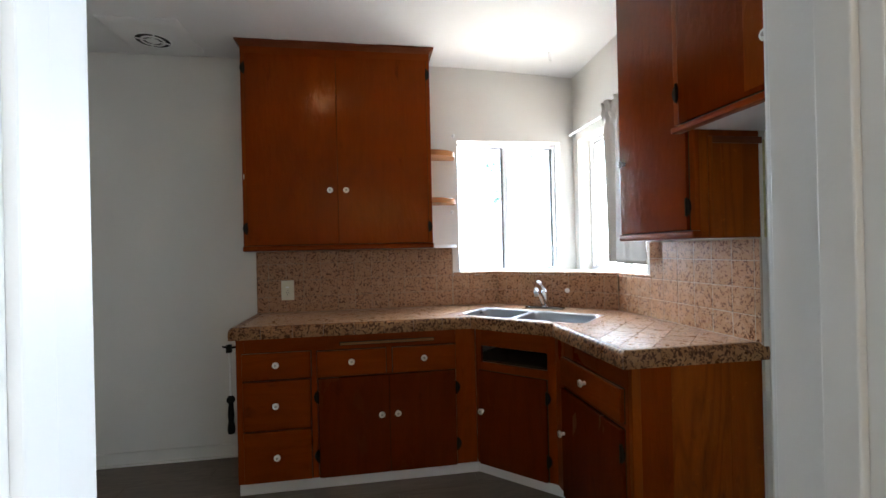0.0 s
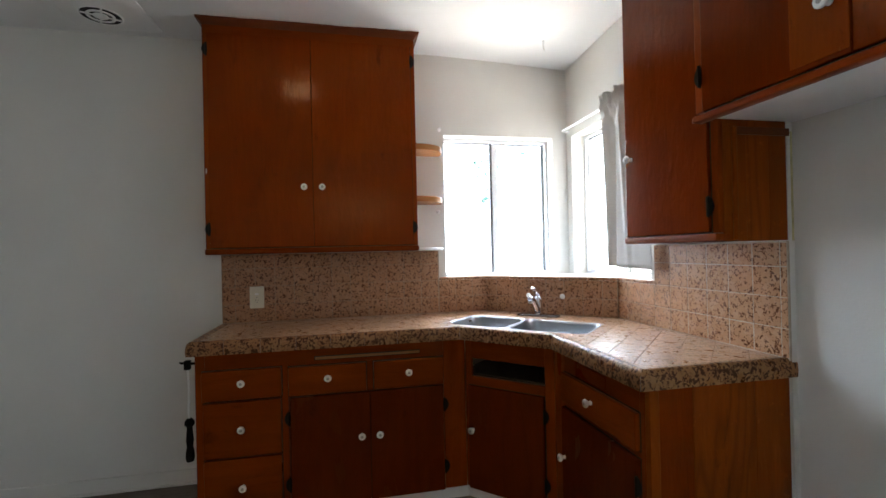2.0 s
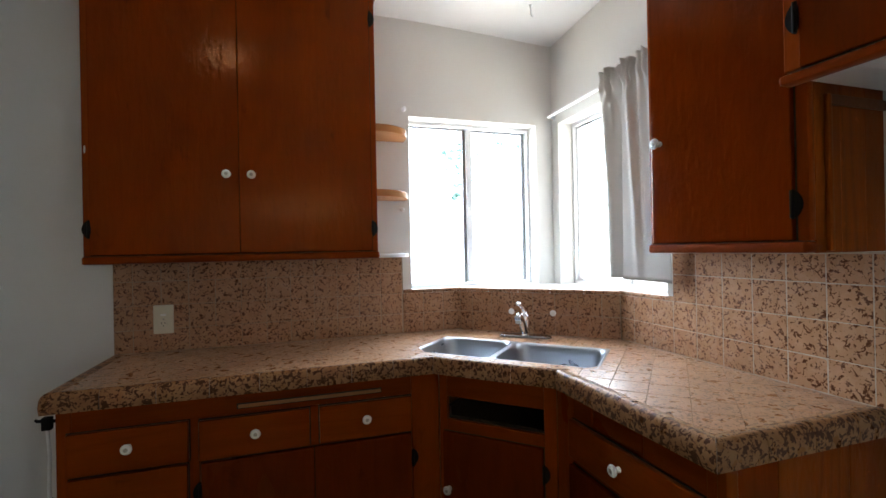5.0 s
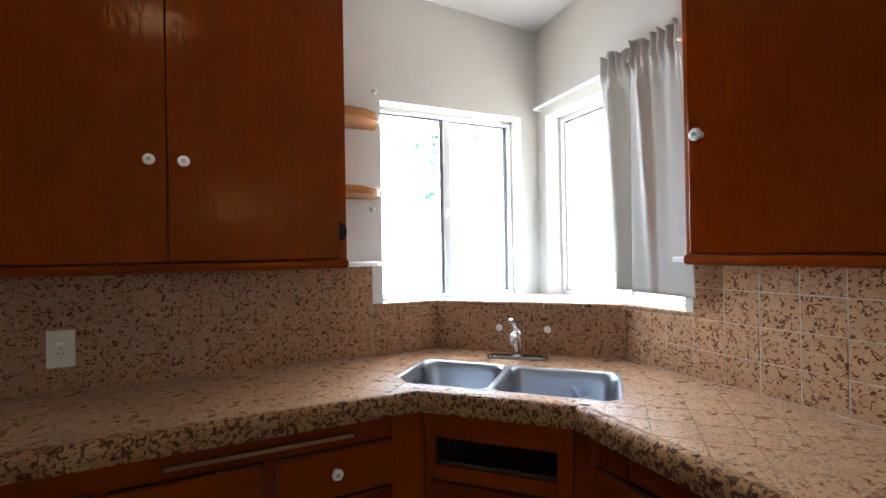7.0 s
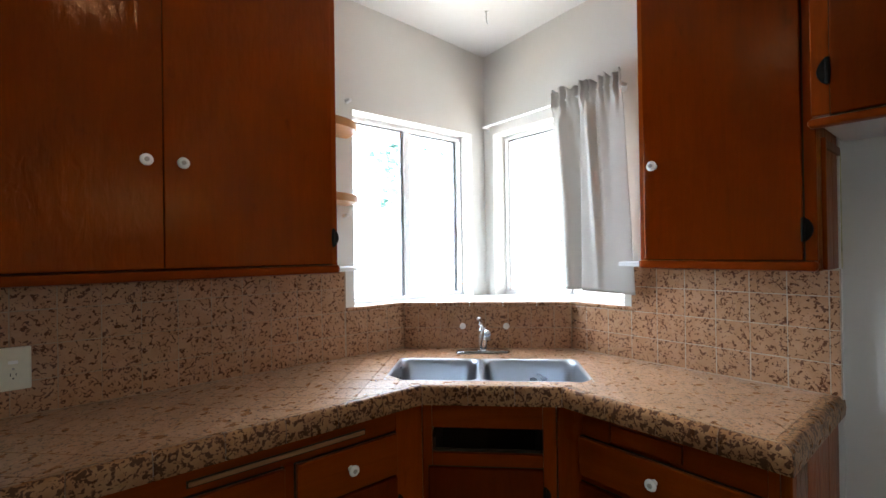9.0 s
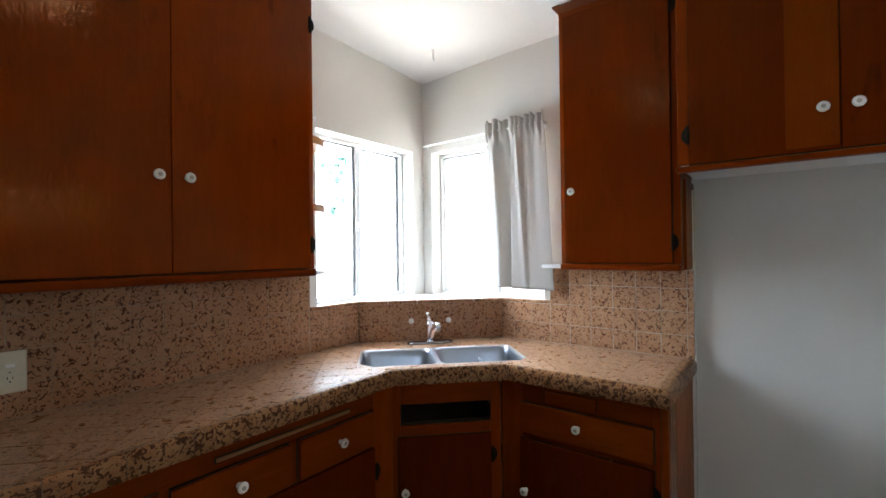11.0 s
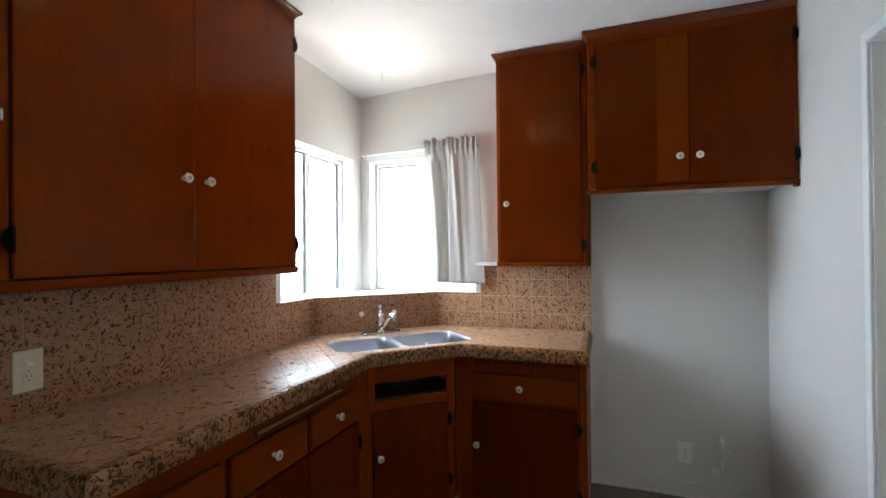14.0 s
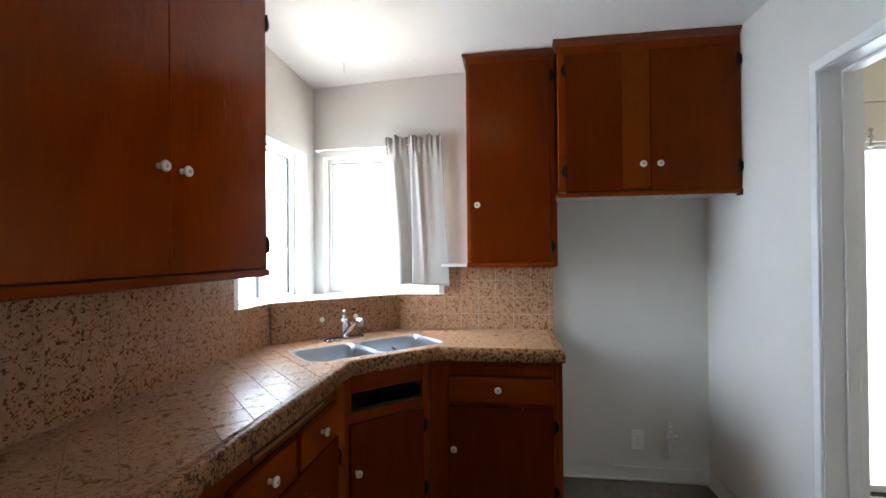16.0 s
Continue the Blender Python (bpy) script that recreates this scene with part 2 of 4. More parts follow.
def plank_material():
    k = Nodes("floor_laminate", 0.42, spec=0.4)
    rnd = k.random()
    shift = k.node("ShaderNodeCombineXYZ", X=k.math("MULTIPLY", rnd, 41.0), Y=k.math("MULTIPLY", rnd, 13.0)).outputs[0]
    p = k.place((0.05, 1, 1), world_space=True, shift=shift)
    q = k.place((0.25, 1, 1), world_space=True, shift=shift)
    g = k.noise(p, 130, 5, 0.3, 0.65)
    rings = k.math("ABSOLUTE", k.math("SUBTRACT", k.math("FRACT", k.math("MULTIPLY", k.noise(q, 4.5, 2, 0.7), 7.0)), 0.5))
    c = k.mix(k.ramp(g, [(0.35, 0), (0.7, 1)]), (0.115, 0.083, 0.060), (0.205, 0.160, 0.122))
    c = k.mix(k.math("MULTIPLY", k.ramp(rings, [(0, 1), (0.25, 0)]), 0.4), c, (0.085, 0.060, 0.043))
    c = k.mix(k.math("MULTIPLY", rnd, 0.45), c, (0.14, 0.112, 0.09))
    k.put("Base Color", c)
    k.bump(g, 0.10, 0.002)
    return k.m


PLANK = plank_material()

# ---- mesh helpers ----


def box(bm, x0, x1, y0, y1, z0, z1, bevel=0.0, m=None):
    """A box with rounded edges, added to bm."""
    tmp = bmesh.new()
    bmesh.ops.create_cube(tmp, size=1)
    for v in tmp.verts:
        v.co = Vector((x0 + (v.co.x + 0.5) * (x1 - x0), y0 + (v.co.y + 0.5) * (y1 - y0), z0 + (v.co.z + 0.5) * (z1 - z0)))
    if bevel:
        bmesh.ops.bevel(tmp, geom=tmp.edges[:], offset=bevel, segments=2, profile=0.5, affect="EDGES")
    join(bm, tmp, m)


def join(bm, tmp, m=None):
    if m is not None:
        bmesh.ops.transform(tmp, matrix=m, verts=tmp.verts[:])
    made = [bm.verts.new(v.co) for v in tmp.verts]
    tmp.verts.index_update()
    for f in tmp.faces:
        try:
            bm.faces.new([made[v.index] for v in f.verts])
        except ValueError:
            pass
    tmp.free()


def prism(bm, points, z0, z1, bevel=0.0):
    """A flat polygon (counter-clockwise) raised from z0 to z1, its upper edge chamfered."""
    n = len(points)
    c = Vector((sum(p[0] for p in points) / n, sum(p[1] for p in points) / n))
    low = [bm.verts.new((p[0], p[1], z0)) for p in points]
    if bevel:
        mid = [bm.verts.new((p[0], p[1], z1 - bevel)) for p in points]
        top = []
        for p in points:
            d = Vector((p[0], p[1])) - c
            d = d * max(0.2, 1 - bevel * 1.4 / max(d.length, 1e-4))
            top.append(bm.verts.new((c.x + d.x, c.y + d.y, z1)))
        loops = [low, mid, top]
    else:
        top = [bm.verts.new((p[0], p[1], z1)) for p in points]
        loops = [low, top]
    for a, b in zip(loops, loops[1:]):
        for i in range(n):
            bm.faces.new((a[i], a[(i + 1) % n], b[(i + 1) % n], b[i]))
    bm.faces.new(top), bm.faces.new(low[::-1])


def lathe(bm, profile, n=20, m=None):
    """A turned shape about z from (radius, height) pairs."""
    tmp = bmesh.new()
    loops = []
    for r, z in profile:
        loops.append([tmp.verts.new((max(r, 1e-4) * math.cos(2 * math.pi * i / n), max(r, 1e-4) * math.sin(2 * math.pi * i / n), z)) for i in range(n)])
    for a, b in zip(loops, loops[1:]):
        for i in range(n):
            tmp.faces.new((a[i], a[(i + 1) % n], b[(i + 1) % n], b[i]))
    tmp.faces.new(loops[0][::-1]), tmp.faces.new(loops[-1])
    join(bm, tmp, m)


def tube(bm, path, radii, n=16, flat=1.0):
    """A round pipe along a path; radii one number or one a point; flat squeezes it across."""
    path = [Vector(p) for p in path]
    if isinstance(radii, (int, float)):
        radii = [radii] * len(path)
    loops, side = [], None
    for i, p in enumerate(path):
        d = (path[min(i + 1, len(path) - 1)] - path[max(i - 1, 0)]).normalized()
        if side is None:
            side = d.cross(Vector((0, 0, 1)) if abs(d.z) < 0.9 else Vector((1, 0, 0))).normalized()
        side = (side - d * side.dot(d)).normalized()
        up = d.cross(side)
        loops.append([bm.verts.new(p + radii[i] * (side * math.cos(2 * math.pi * j / n) + up * flat * math.sin(2 * math.pi * j / n))) for j in range(n)])
    for a, b in zip(loops, loops[1:]):
        for i in range(n):
            bm.faces.new((a[i], a[(i + 1) % n], b[(i + 1) % n], b[i]))
    bm.faces.new(loops[0][::-1]), bm.faces.new(loops[-1])


def mesh_of(name, bm, material, smooth=True):
    bmesh.ops.recalc_face_normals(bm, faces=bm.faces[:])
    if smooth:
        for f in bm.faces:
            f.smooth = True
        for e in bm.edges:
            if len(e.link_faces) == 2:
                a, b = e.link_faces
                big, small = max(a.calc_area(), b.calc_area()), min(a.calc_area(), b.calc_area())
                turn = e.calc_face_angle(0.0)
                e.smooth = turn < radians(40) and (turn < radians(8) or big < 7 * small)
    me = bpy.data.meshes.new(name)
    bm.to_mesh(me)
    bm.free()
    me.materials.append(material)
    return me


def part(name, bm, material, parent, label="", smooth=True):
    ob = new(name, mesh_of(name, bm, material, smooth))
    ob.parent = parent
    if label:
        tagged(ob, label)
    return ob


def thing(name, label, category, m=None, group="", kind=""):
    ob = new(name)
    ob.empty_display_size = 0.05
    ob.matrix_world = m or Matrix()
    return tagged(ob, label, category, group, kind)


def solid(name, bm, material, label, category, kind="", smooth=True):
    return tagged(new(name, mesh_of(name, bm, material, smooth)), label, category, "", kind)


# ---- plan ----
NORTH, EAST, SOUTH, WEST = 3.09, 1.48, 0.598, -1.93
FACE = 0.552
NOOK = 1.502
BACK = 0.41
TOP = 2.57
SILL, HEAD = 1.135, 2.058
NW0, NW1 = 0.615, 1.375
EW0, EW1 = 2.235, 3.02
DOOR0, DOOR1, DOORTOP = -0.304, 0.56, 2.11
COUNTER = 0.91
R2 = math.sqrt(2)

# ---- structure ----
bm = bmesh.new()
box(bm, WEST - 0.14, NW0, NORTH, NORTH + 0.15, 0, 2.75)
box(bm, NW1, EAST + 0.15, NORTH, NORTH + 0.15, 0, 2.75)
box(bm, NW0, NW1, NORTH, NORTH + 0.15, 0, SILL - 0.02)
box(bm, NW0, NW1, NORTH, NORTH + 0.15, HEAD, 2.75)
solid("wall_north", bm, WALL, "warm white painted plaster wall with window opening", "wall", "structure", False)
bm = bmesh.new()
box(bm, NOOK, EAST + 0.15, BACK, 1.507, 0, 2.75)
box(bm, EAST, EAST + 0.15, 1.507, EW0, 0, 2.75)
box(bm, EAST, EAST + 0.15, EW1, NORTH, 0, 2.75)
box(bm, EAST, EAST + 0.15, EW0, EW1, 0, SILL - 0.02)
box(bm, EAST, EAST + 0.15, EW0, EW1, HEAD, 2.75)
solid("wall_east", bm, WALL, "warm white painted plaster wall with window opening", "wall", "structure", False)
bm = bmesh.new()
box(bm, WEST - 0.14, DOOR0 - 0.02, BACK + 0.012, FACE, 0, 2.75)
prism(bm, [(DOOR1 + 0.02, BACK + 0.012), (NOOK, BACK + 0.012), (NOOK, SOUTH), (DOOR1 + 0.02, FACE)], 0, 2.75)
box(bm, DOOR0 - 0.02, DOOR1 + 0.02, BACK + 0.012, FACE, DOORTOP + 0.02, 2.75)
solid("wall_south", bm, WALL, "warm white painted plaster wall with open doorway", "wall", "structure", False)
bm = bmesh.new()
box(bm, WEST - 0.14, WEST, FACE, NORTH, 0, 2.75)
solid("wall_west", bm, WALL, "warm white painted plaster wall", "wall", "structure", False)

# the kitchen ceiling sags a little towards the window corner
bm = bmesh.new()
nx, ny = 40, 30
grid = []
for j in range(ny + 1):
    for i in range(nx + 1):
        x, y = WEST + (NOOK - WEST) * i / nx, FACE + (NORTH - FACE) * j / ny
        d = math.hypot(x - EAST, y - NORTH)
        sag = 0.045 * max(0.0, 1 - d / 0.95) ** 1.3
        grid.append((bm.verts.new((x, y, TOP - sag)), bm.verts.new((x, y, TOP + 0.1))))
for j in range(ny):
    for i in range(nx):
        a, b, c, d = j * (nx + 1) + i, j * (nx + 1) + i + 1, (j + 1) * (nx + 1) + i + 1, (j + 1) * (nx + 1) + i
        bm.faces.new((grid[a][0], grid[d][0], grid[c][0], grid[b][0]))
        bm.faces.new((grid[a][1], grid[b][1], grid[c][1], grid[d][1]))
solid("ceiling", bm, CEIL, "white painted kitchen ceiling", "ceiling", "structure")

# the room beyond the doorway
bm = bmesh.new()
box(bm, EAST, EAST + 0.15, -3.2, -1.55, 0, 2.75)
box(bm, EAST, EAST + 0.15, -0.12, BACK, 0, 2.75)
box(bm, EAST, EAST + 0.15, -1.55, -0.12, 2.02, 2.75)
box(bm, EAST - 0.03, EAST, -3.2, BACK, 2.24, 2.36, 0.004)
solid("wall_next_room_east", bm, CREAM, "cream painted wall with picture band above glazed door", "wall", "structure", False)
bm = bmesh.new()
box(bm, -2.9, EAST, -3.35, -3.2, 0, 2.75)
solid("wall_next_room_south", bm, CREAM, "cream painted wall of the next room", "wall", "structure", False)
bm = bmesh.new()
box(bm, -3.05, -2.9, -3.35, BACK + 0.012, 0, 2.75)
solid("wall_next_room_west", bm, CREAM, "cream painted wall of the next room", "wall", "structure", False)
bm = bmesh.new()
box(bm, -2.9, EAST, -3.2, BACK + 0.012, 2.6, 2.7)
solid("ceiling_next_room", bm, CEIL, "white painted ceiling of the next room", "ceiling", "structure", False)
bm = bmesh.new()
box(bm, -2.9, WEST - 0.14, BACK, BACK + 0.012, 0, 2.75)
box(bm, WEST - 0.14, DOOR0 - 0.02, BACK + 0.002, BACK + 0.012, 0, 2.75)
solid("wall_next_room_north", bm, CREAM, "cream painted face of the wall beside doorway", "wall", "structure", False)

bm = bmesh.new()
box(bm, -3.05, EAST + 0.15, -3.35, NORTH + 0.15, -0.12, -0.012)
floor = solid("floor", bm, plain("subfloor", (0.05, 0.04, 0.03), 0.9), "grey-brown wood-look plank floor", "floor", "structure", False)
bm = bmesh.new()
box(bm, -60, 60, -60, 60, -0.4, -0.3)
ground = solid("ground", bm, plain("pale_concrete", (0.42, 0.41, 0.38), 0.9, wear=0.3, scale=2), "pale sunlit concrete yard outside", "ground", "structure", False)


def baseboard(name, x0, x1, y0, y1):
    b = bmesh.new()
    box(b, x0, x1, y0, y1, 0.0, 0.085, 0.004)
    along_x = x1 - x0 > y1 - y0
    if along_x:
        inner = y0 if y0 > 2 else y1
        s = -1 if y0 > 2 else 1
        box(b, x0, x1, min(inner, inner + s * 0.012), max(inner, inner + s * 0.012), 0, 0.016, 0.004)
    else:
        inner = x0 if x0 > 0 else x1
        s = -1 if x0 > 0 else 1
        box(b, min(inner, inner + s * 0.012), max(inner, inner + s * 0.012), y0, y1, 0, 0.016, 0.004)
    return solid(name, b, WALL, "low baseboard painted like the wall", "baseboard", "structure")


baseboard("baseboard_north", WEST, -0.735, NORTH - 0.012, NORTH)
baseboard("baseboard_east", NOOK - 0.012, NOOK, SOUTH, 1.506)
sb = baseboard("baseboard_south", 0.0, 0.87, 0.0, 0.012)
sb.matrix_world = pose(DOOR1 + 0.05, FACE + 0.003, 0, 0, 0, math.degrees(math.atan2(SOUTH - FACE, EAST - DOOR1)))
baseboard("baseboard_west", WEST, WEST + 0.012, SOUTH + 0.025, NORTH - 0.025)

# doorway: jambs, stops and casings
bm = bmesh.new()
for s, x in ((1, DOOR1), (-1, DOOR0)):
    a, b = sorted((x, x + s * 0.02))
    box(bm, a, b, BACK - 0.002, FACE + 0.002, 0, DOORTOP + 0.02, 0.002)
    a, b = sorted((x - s * 0.012, x))
    box(bm, a, b, BACK + 0.022, BACK + 0.068, 0, DOORTOP, 0.003)
    for y0, y1 in ((FACE, FACE + 0.014), (BACK - 0.018, BACK)):
        a, b = sorted((x + s * 0.004, x + s * 0.046))
        box(bm, a, b, y0, y1, 0, DOORTOP + 0.045, 0.005)
box(bm, DOOR0 - 0.02, DOOR1 + 0.02, BACK, FACE, DOORTOP, DOORTOP + 0.02, 0.002)
box(bm, DOOR0, DOOR1, BACK + 0.022, BACK + 0.068, DOORTOP - 0.012, DOORTOP, 0.003)
for y0, y1 in ((FACE, FACE + 0.0145), (BACK - 0.018, BACK)):
    box(bm, DOOR0 - 0.046, DOOR1 + 0.046, y0, y1, DOORTOP + 0.004, DOORTOP + 0.046, 0.005)
solid("door_frame", bm, TRIM, "glossy white painted doorway jamb and casing", "door frame", "structure")

# ---- windows ----


def window(name, label, m, width, split, painted=False):
    """A sliding metal window in its opening: local x along it, y outwards from the inner wall face, z from the sill;
    painted: sash stiles whitened for glare.
    """
    w = thing(name, label, "window", m, kind="structure")
    h = HEAD - SILL
    b = bmesh.new()
    for x0, x1, z0, z1 in ((0, 0.014, 0, h), (width - 0.014, width, 0, h), (0.014, width - 0.014, 0, 0.018), (0.014, width - 0.014, h - 0.020, h)):
        box(b, x0, x1, 0.09, 0.145, z0, z1, 0.002)
    part("window_frame", b, TRIM, w, "white painted frame")
    # whitened stiles and bottom rails imitate daylight glare washing out the grey metal
    for i, (x0, x1, y) in enumerate(((0.015, split - 0.004, 0.112), (split + 0.03, width - 0.015, 0.124))):
        b = bmesh.new()
        far = 0.008 if painted else 0.018
        for a0, a1, z0, z1 in ((x0, x0 + 0.008, 0.019, h - 0.021), (x1 - far, x1, 0.019, h - 0.021)):
            box(b, a0, a1, y, y + 0.016, z0, z1, 0.002)
        sash = part("sash", b, TRIM if painted else ALUMINIUM, w, "sash coloured white in place of glare" if painted else "thin grey metal sash")
        b = bmesh.new()
        box(b, x0 + 0.008, x1 - far, y, y + 0.016, 0.019, 0.028, 0.002)
        part("bottom_rail", b, TRIM, sash, "bottom rail coloured white in place of glare")
        b = bmesh.new()
        box(b, x0 + 0.008, x1 - far, y, y + 0.016, h - 0.030, h - 0.021, 0.002)
        part("top_rail", b, ALUMINIUM, sash, "thin grey metal rail")
        b = bmesh.new()
        box(b, x0 + 0.007, x1 - far + 0.001, y + 0.006, y + 0.010, 0.027, h - 0.029)
        pane = part("pane", b, GLASS, sash, "clear glass pane", False)
        pane.visible_shadow = False
        for z in (0.3, 0.62):
            b = bmesh.new()
            box(b, x1 - 0.020, x1 - 0.010, y - 0.006, y, z - 0.010, z + 0.010, 0.002)
            part("clip", b, ALUMINIUM, sash)
    b = bmesh.new()
    box(b, split - 0.004, split + 0.030, 0.098, 0.142, 0.026, h - 0.024, 0.003)
    mullion = part("mullion", b, TRIM, w, "white painted mullion")
    b = bmesh.new()
    box(b, split, split + 0.014, 0.086, 0.098, 0.40, 0.455, 0.004)
    box(b, split + 0.002, split + 0.010, 0.070, 0.088, 0.425, 0.438, 0.003)
    part("latch", b, WHITE_PLASTIC, mullion, "small white latch")
    return w


window("window_1", "white framed sliding metal window over tiled sill", pose(NW0, NORTH, SILL), NW1 - NW0, 0.365)
window("window_2", "white framed sliding metal window behind curtain", pose(EAST, EW1, SILL, 0, 0, -90), EW1 - EW0, 0.40, True)

# white inner sills, and the triangular ledge behind the sink
bm = bmesh.new()
box(bm, NW0, NW1, NORTH, NORTH + 0.09, SILL - 0.02, SILL, 0.002)
box(bm, EAST, EAST + 0.09, EW0, EW1, SILL - 0.02, SILL, 0.002)
prism(bm, [(0.895, NORTH), (EAST, 2.505), (EAST, NORTH)], SILL - 0.022, SILL - 0.001)
solid("window_sill", bm, TRIM, "white painted window sill and corner ledge", "window sill", "structure", False)

# ---- glazed door of the next room ----
gd = thing("door_1", "white framed glazed door with bright daylight outside", "glass door", pose(EAST, -0.12, 0.0, 0, 0, -90), kind="structure")
bm = bmesh.new()
for x0, x1, z0, z1 in ((0, 0.04, 0, 2.02), (1.39, 1.43, 0, 2.02), (0.04, 1.39, 0, 0.04), (0.04, 1.39, 1.98, 2.02), (0.70, 0.74, 0.04, 1.98)):
    box(bm, x0, x1, 0.05, 0.11, z0, z1, 0.003)
part("frame", bm, TRIM, gd)
for x0, x1 in ((0.04, 0.70), (0.74, 1.39)):
    bm = bmesh.new()
    box(bm, x0, x1, 0.078, 0.083, 0.04, 1.98)
    pane = part("pane", bm, GLASS, gd, "clear glass pane", False)
    pane.visible_shadow = False
rod = thing("curtain_rod", "grey metal curtain rod with ringed finial", "curtain rod", pose(EAST - 0.06, -0.235, 1.99, 0, 0, -90))
bm = bmesh.new()
tube(bm, [(0.0, 0, 0), (1.3, 0, 0)], 0.008)
part("pole", bm, SCREW, rod)
bm = bmesh.new()
tube(bm, [(0.03, 0.06, 0.0), (0.03, 0.0, 0.0)], 0.005)
part("bracket", bm, SCREW, rod)
bm = bmesh.new()
lathe(bm, [(0.005, -0.02), (0.015, -0.014), (0.016, -0.006), (0.006, 0.0), (0.006, 0.03), (0.014, 0.036), (0.014, 0.046), (0.006, 0.052), (0.006, 0.07), (0.013, 0.076), (0.012, 0.088), (0.003, 0.096)], 14, pose(-0.006, 0, 0.0))
part("finial", bm, SCREW, rod, "ringed grey metal finial")

# ---- lamps out of the walker's view that the varnish mirrors ----
cl = thing("ceiling_light", "lit round frosted bulb on white ceiling base", "ceiling light", pose(-0.33, 1.93, TOP))
bm = bmesh.new()
lathe(bm, [(0.10, 0.0), (0.10, -0.018), (0.085, -0.024)], 28)
part("base", bm, WHITE_PLASTIC, cl)
bm = bmesh.new()
lathe(bm, [(0.016, -0.022), (0.018, -0.045), (0.026, -0.062), (0.031, -0.082), (0.027, -0.104), (0.016, -0.117), (0.003, -0.120)], 28)
shade = part("shade", bm, LAMP_GLASS, cl, "lit frosted glass shade")
pl = thing("pendant_light", "small lit glass pendant light in the next room", "pendant light", pose(0.17, -1.15, 2.6))
bm = bmesh.new()
tube(bm, [(0, 0, 0), (0, 0, -0.58)], 0.004)
lathe(bm, [(0.05, 0.0), (0.05, -0.02), (0.01, -0.03)], 20)
part("cord", bm, BLACK_IRON, pl)
bm = bmesh.new()
lathe(bm, [(0.012, -0.60), (0.040, -0.63), (0.050, -0.67), (0.038, -0.71), (0.008, -0.725)], 24)
shade = part("shade", bm, PENDANT_GLASS, pl, "lit frosted glass shade")

# ---- cabinets: local x to the right along the face, y inwards, z up ----


def knob(parent, x, y, z, size=1.0):
    """A white turned knob with a screw in its middle, its foot at y, pointing towards -y."""
    b = bmesh.new()
    s = size
    lathe(b, [(0.0095 * s, 0), (0.0085 * s, 0.006 * s), (0.0075 * s, 0.011 * s), (0.0125 * s, 0.016 * s), (0.0172 * s, 0.021 * s), (0.0178 * s, 0.025 * s), (0.0150 * s, 0.0295 * s), (0.0085 * s, 0.0315 * s), (0.0070 * s, 0.0300 * s)], 22, pose(x, y, z, 90))
    k = part("knob", b, PORCELAIN, parent, "white porcelain knob")
    b = bmesh.new()
    lathe(b, [(0.0068 * s, 0.0285 * s), (0.0066 * s, 0.0318 * s), (0.0035 * s, 0.0328 * s), (0.0005, 0.0322 * s)], 14, pose(x, y, z, 90))
    part("screw", b, SCREW, k, "dull metal screw")


def hinge(parent, x, y, z, side):
    """A black iron butterfly hinge: a pin and a rounded leaf on the frame side."""
    b = bmesh.new()
    tube(b, [(x, y - 0.006, z - 0.034), (x, y - 0.006, z + 0.034)], 0.0052, 12)
    for s, wide in ((side, 0.023), (-side, 0.007)):
        pts = []
        for i in range(9):
            a = math.pi * i / 8
            pts.append((math.sin(a) ** 0.7 * wide, -0.037 + 0.074 * i / 8))
        lo = [b.verts.new((x, y - 0.001, z + p[1])) for p in pts]
        hi = [b.verts.new((x + s * p[0], y - 0.001, z + p[1])) for p in pts]
        lo2 = [b.verts.new((x, y - 0.005, z + p[1])) for p in pts]
        hi2 = [b.verts.new((x + s * max(p[0] - 0.001, 0), y - 0.005, z + p[1])) for p in pts]
        for i in range(8):
            b.faces.new((lo2[i], hi2[i], hi2[i + 1], lo2[i + 1]))
            b.faces.new((hi[i], hi[i + 1], hi2[i + 1], hi2[i]))
    return part("hinge", b, BLACK_IRON, parent, "black iron hinge")


def leaf(parent, name, x0, x1, z0, z1, y0, y1, material, label="", margin=0.0):
    """A door or drawer front with a lipped, rounded edge."""
    b = bmesh.new()
    box(b, x0, x1, y0, y1, z0, z1, 0.0035)
    box(b, x0 + 0.008, x1 - 0.008, y1, y1 + 0.012, z0 + 0.008, z1 - 0.008)
    made = part(name, b, material, parent, label)
    # strip in near-black colour, drawn as the shadow line round the front
    if margin:
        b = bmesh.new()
        box(b, x0 - margin, x1 + margin, y1 - 0.0012, y1 + 0.004, z0 - margin, z1 + margin * 0.6)
        part("margin", b, PAINTED_SHADE, made, "dark strip painting the shadow round the front", False)
    return made


def strips(parent, name, material, rows, y0, y1, bevel=0.003, label=""):
    for x0, x1, z0, z1 in rows:
        b = bmesh.new()
        box(b, x0, x1, y0, y1, z0, z1, bevel)
        part(name, b, material, parent, label)


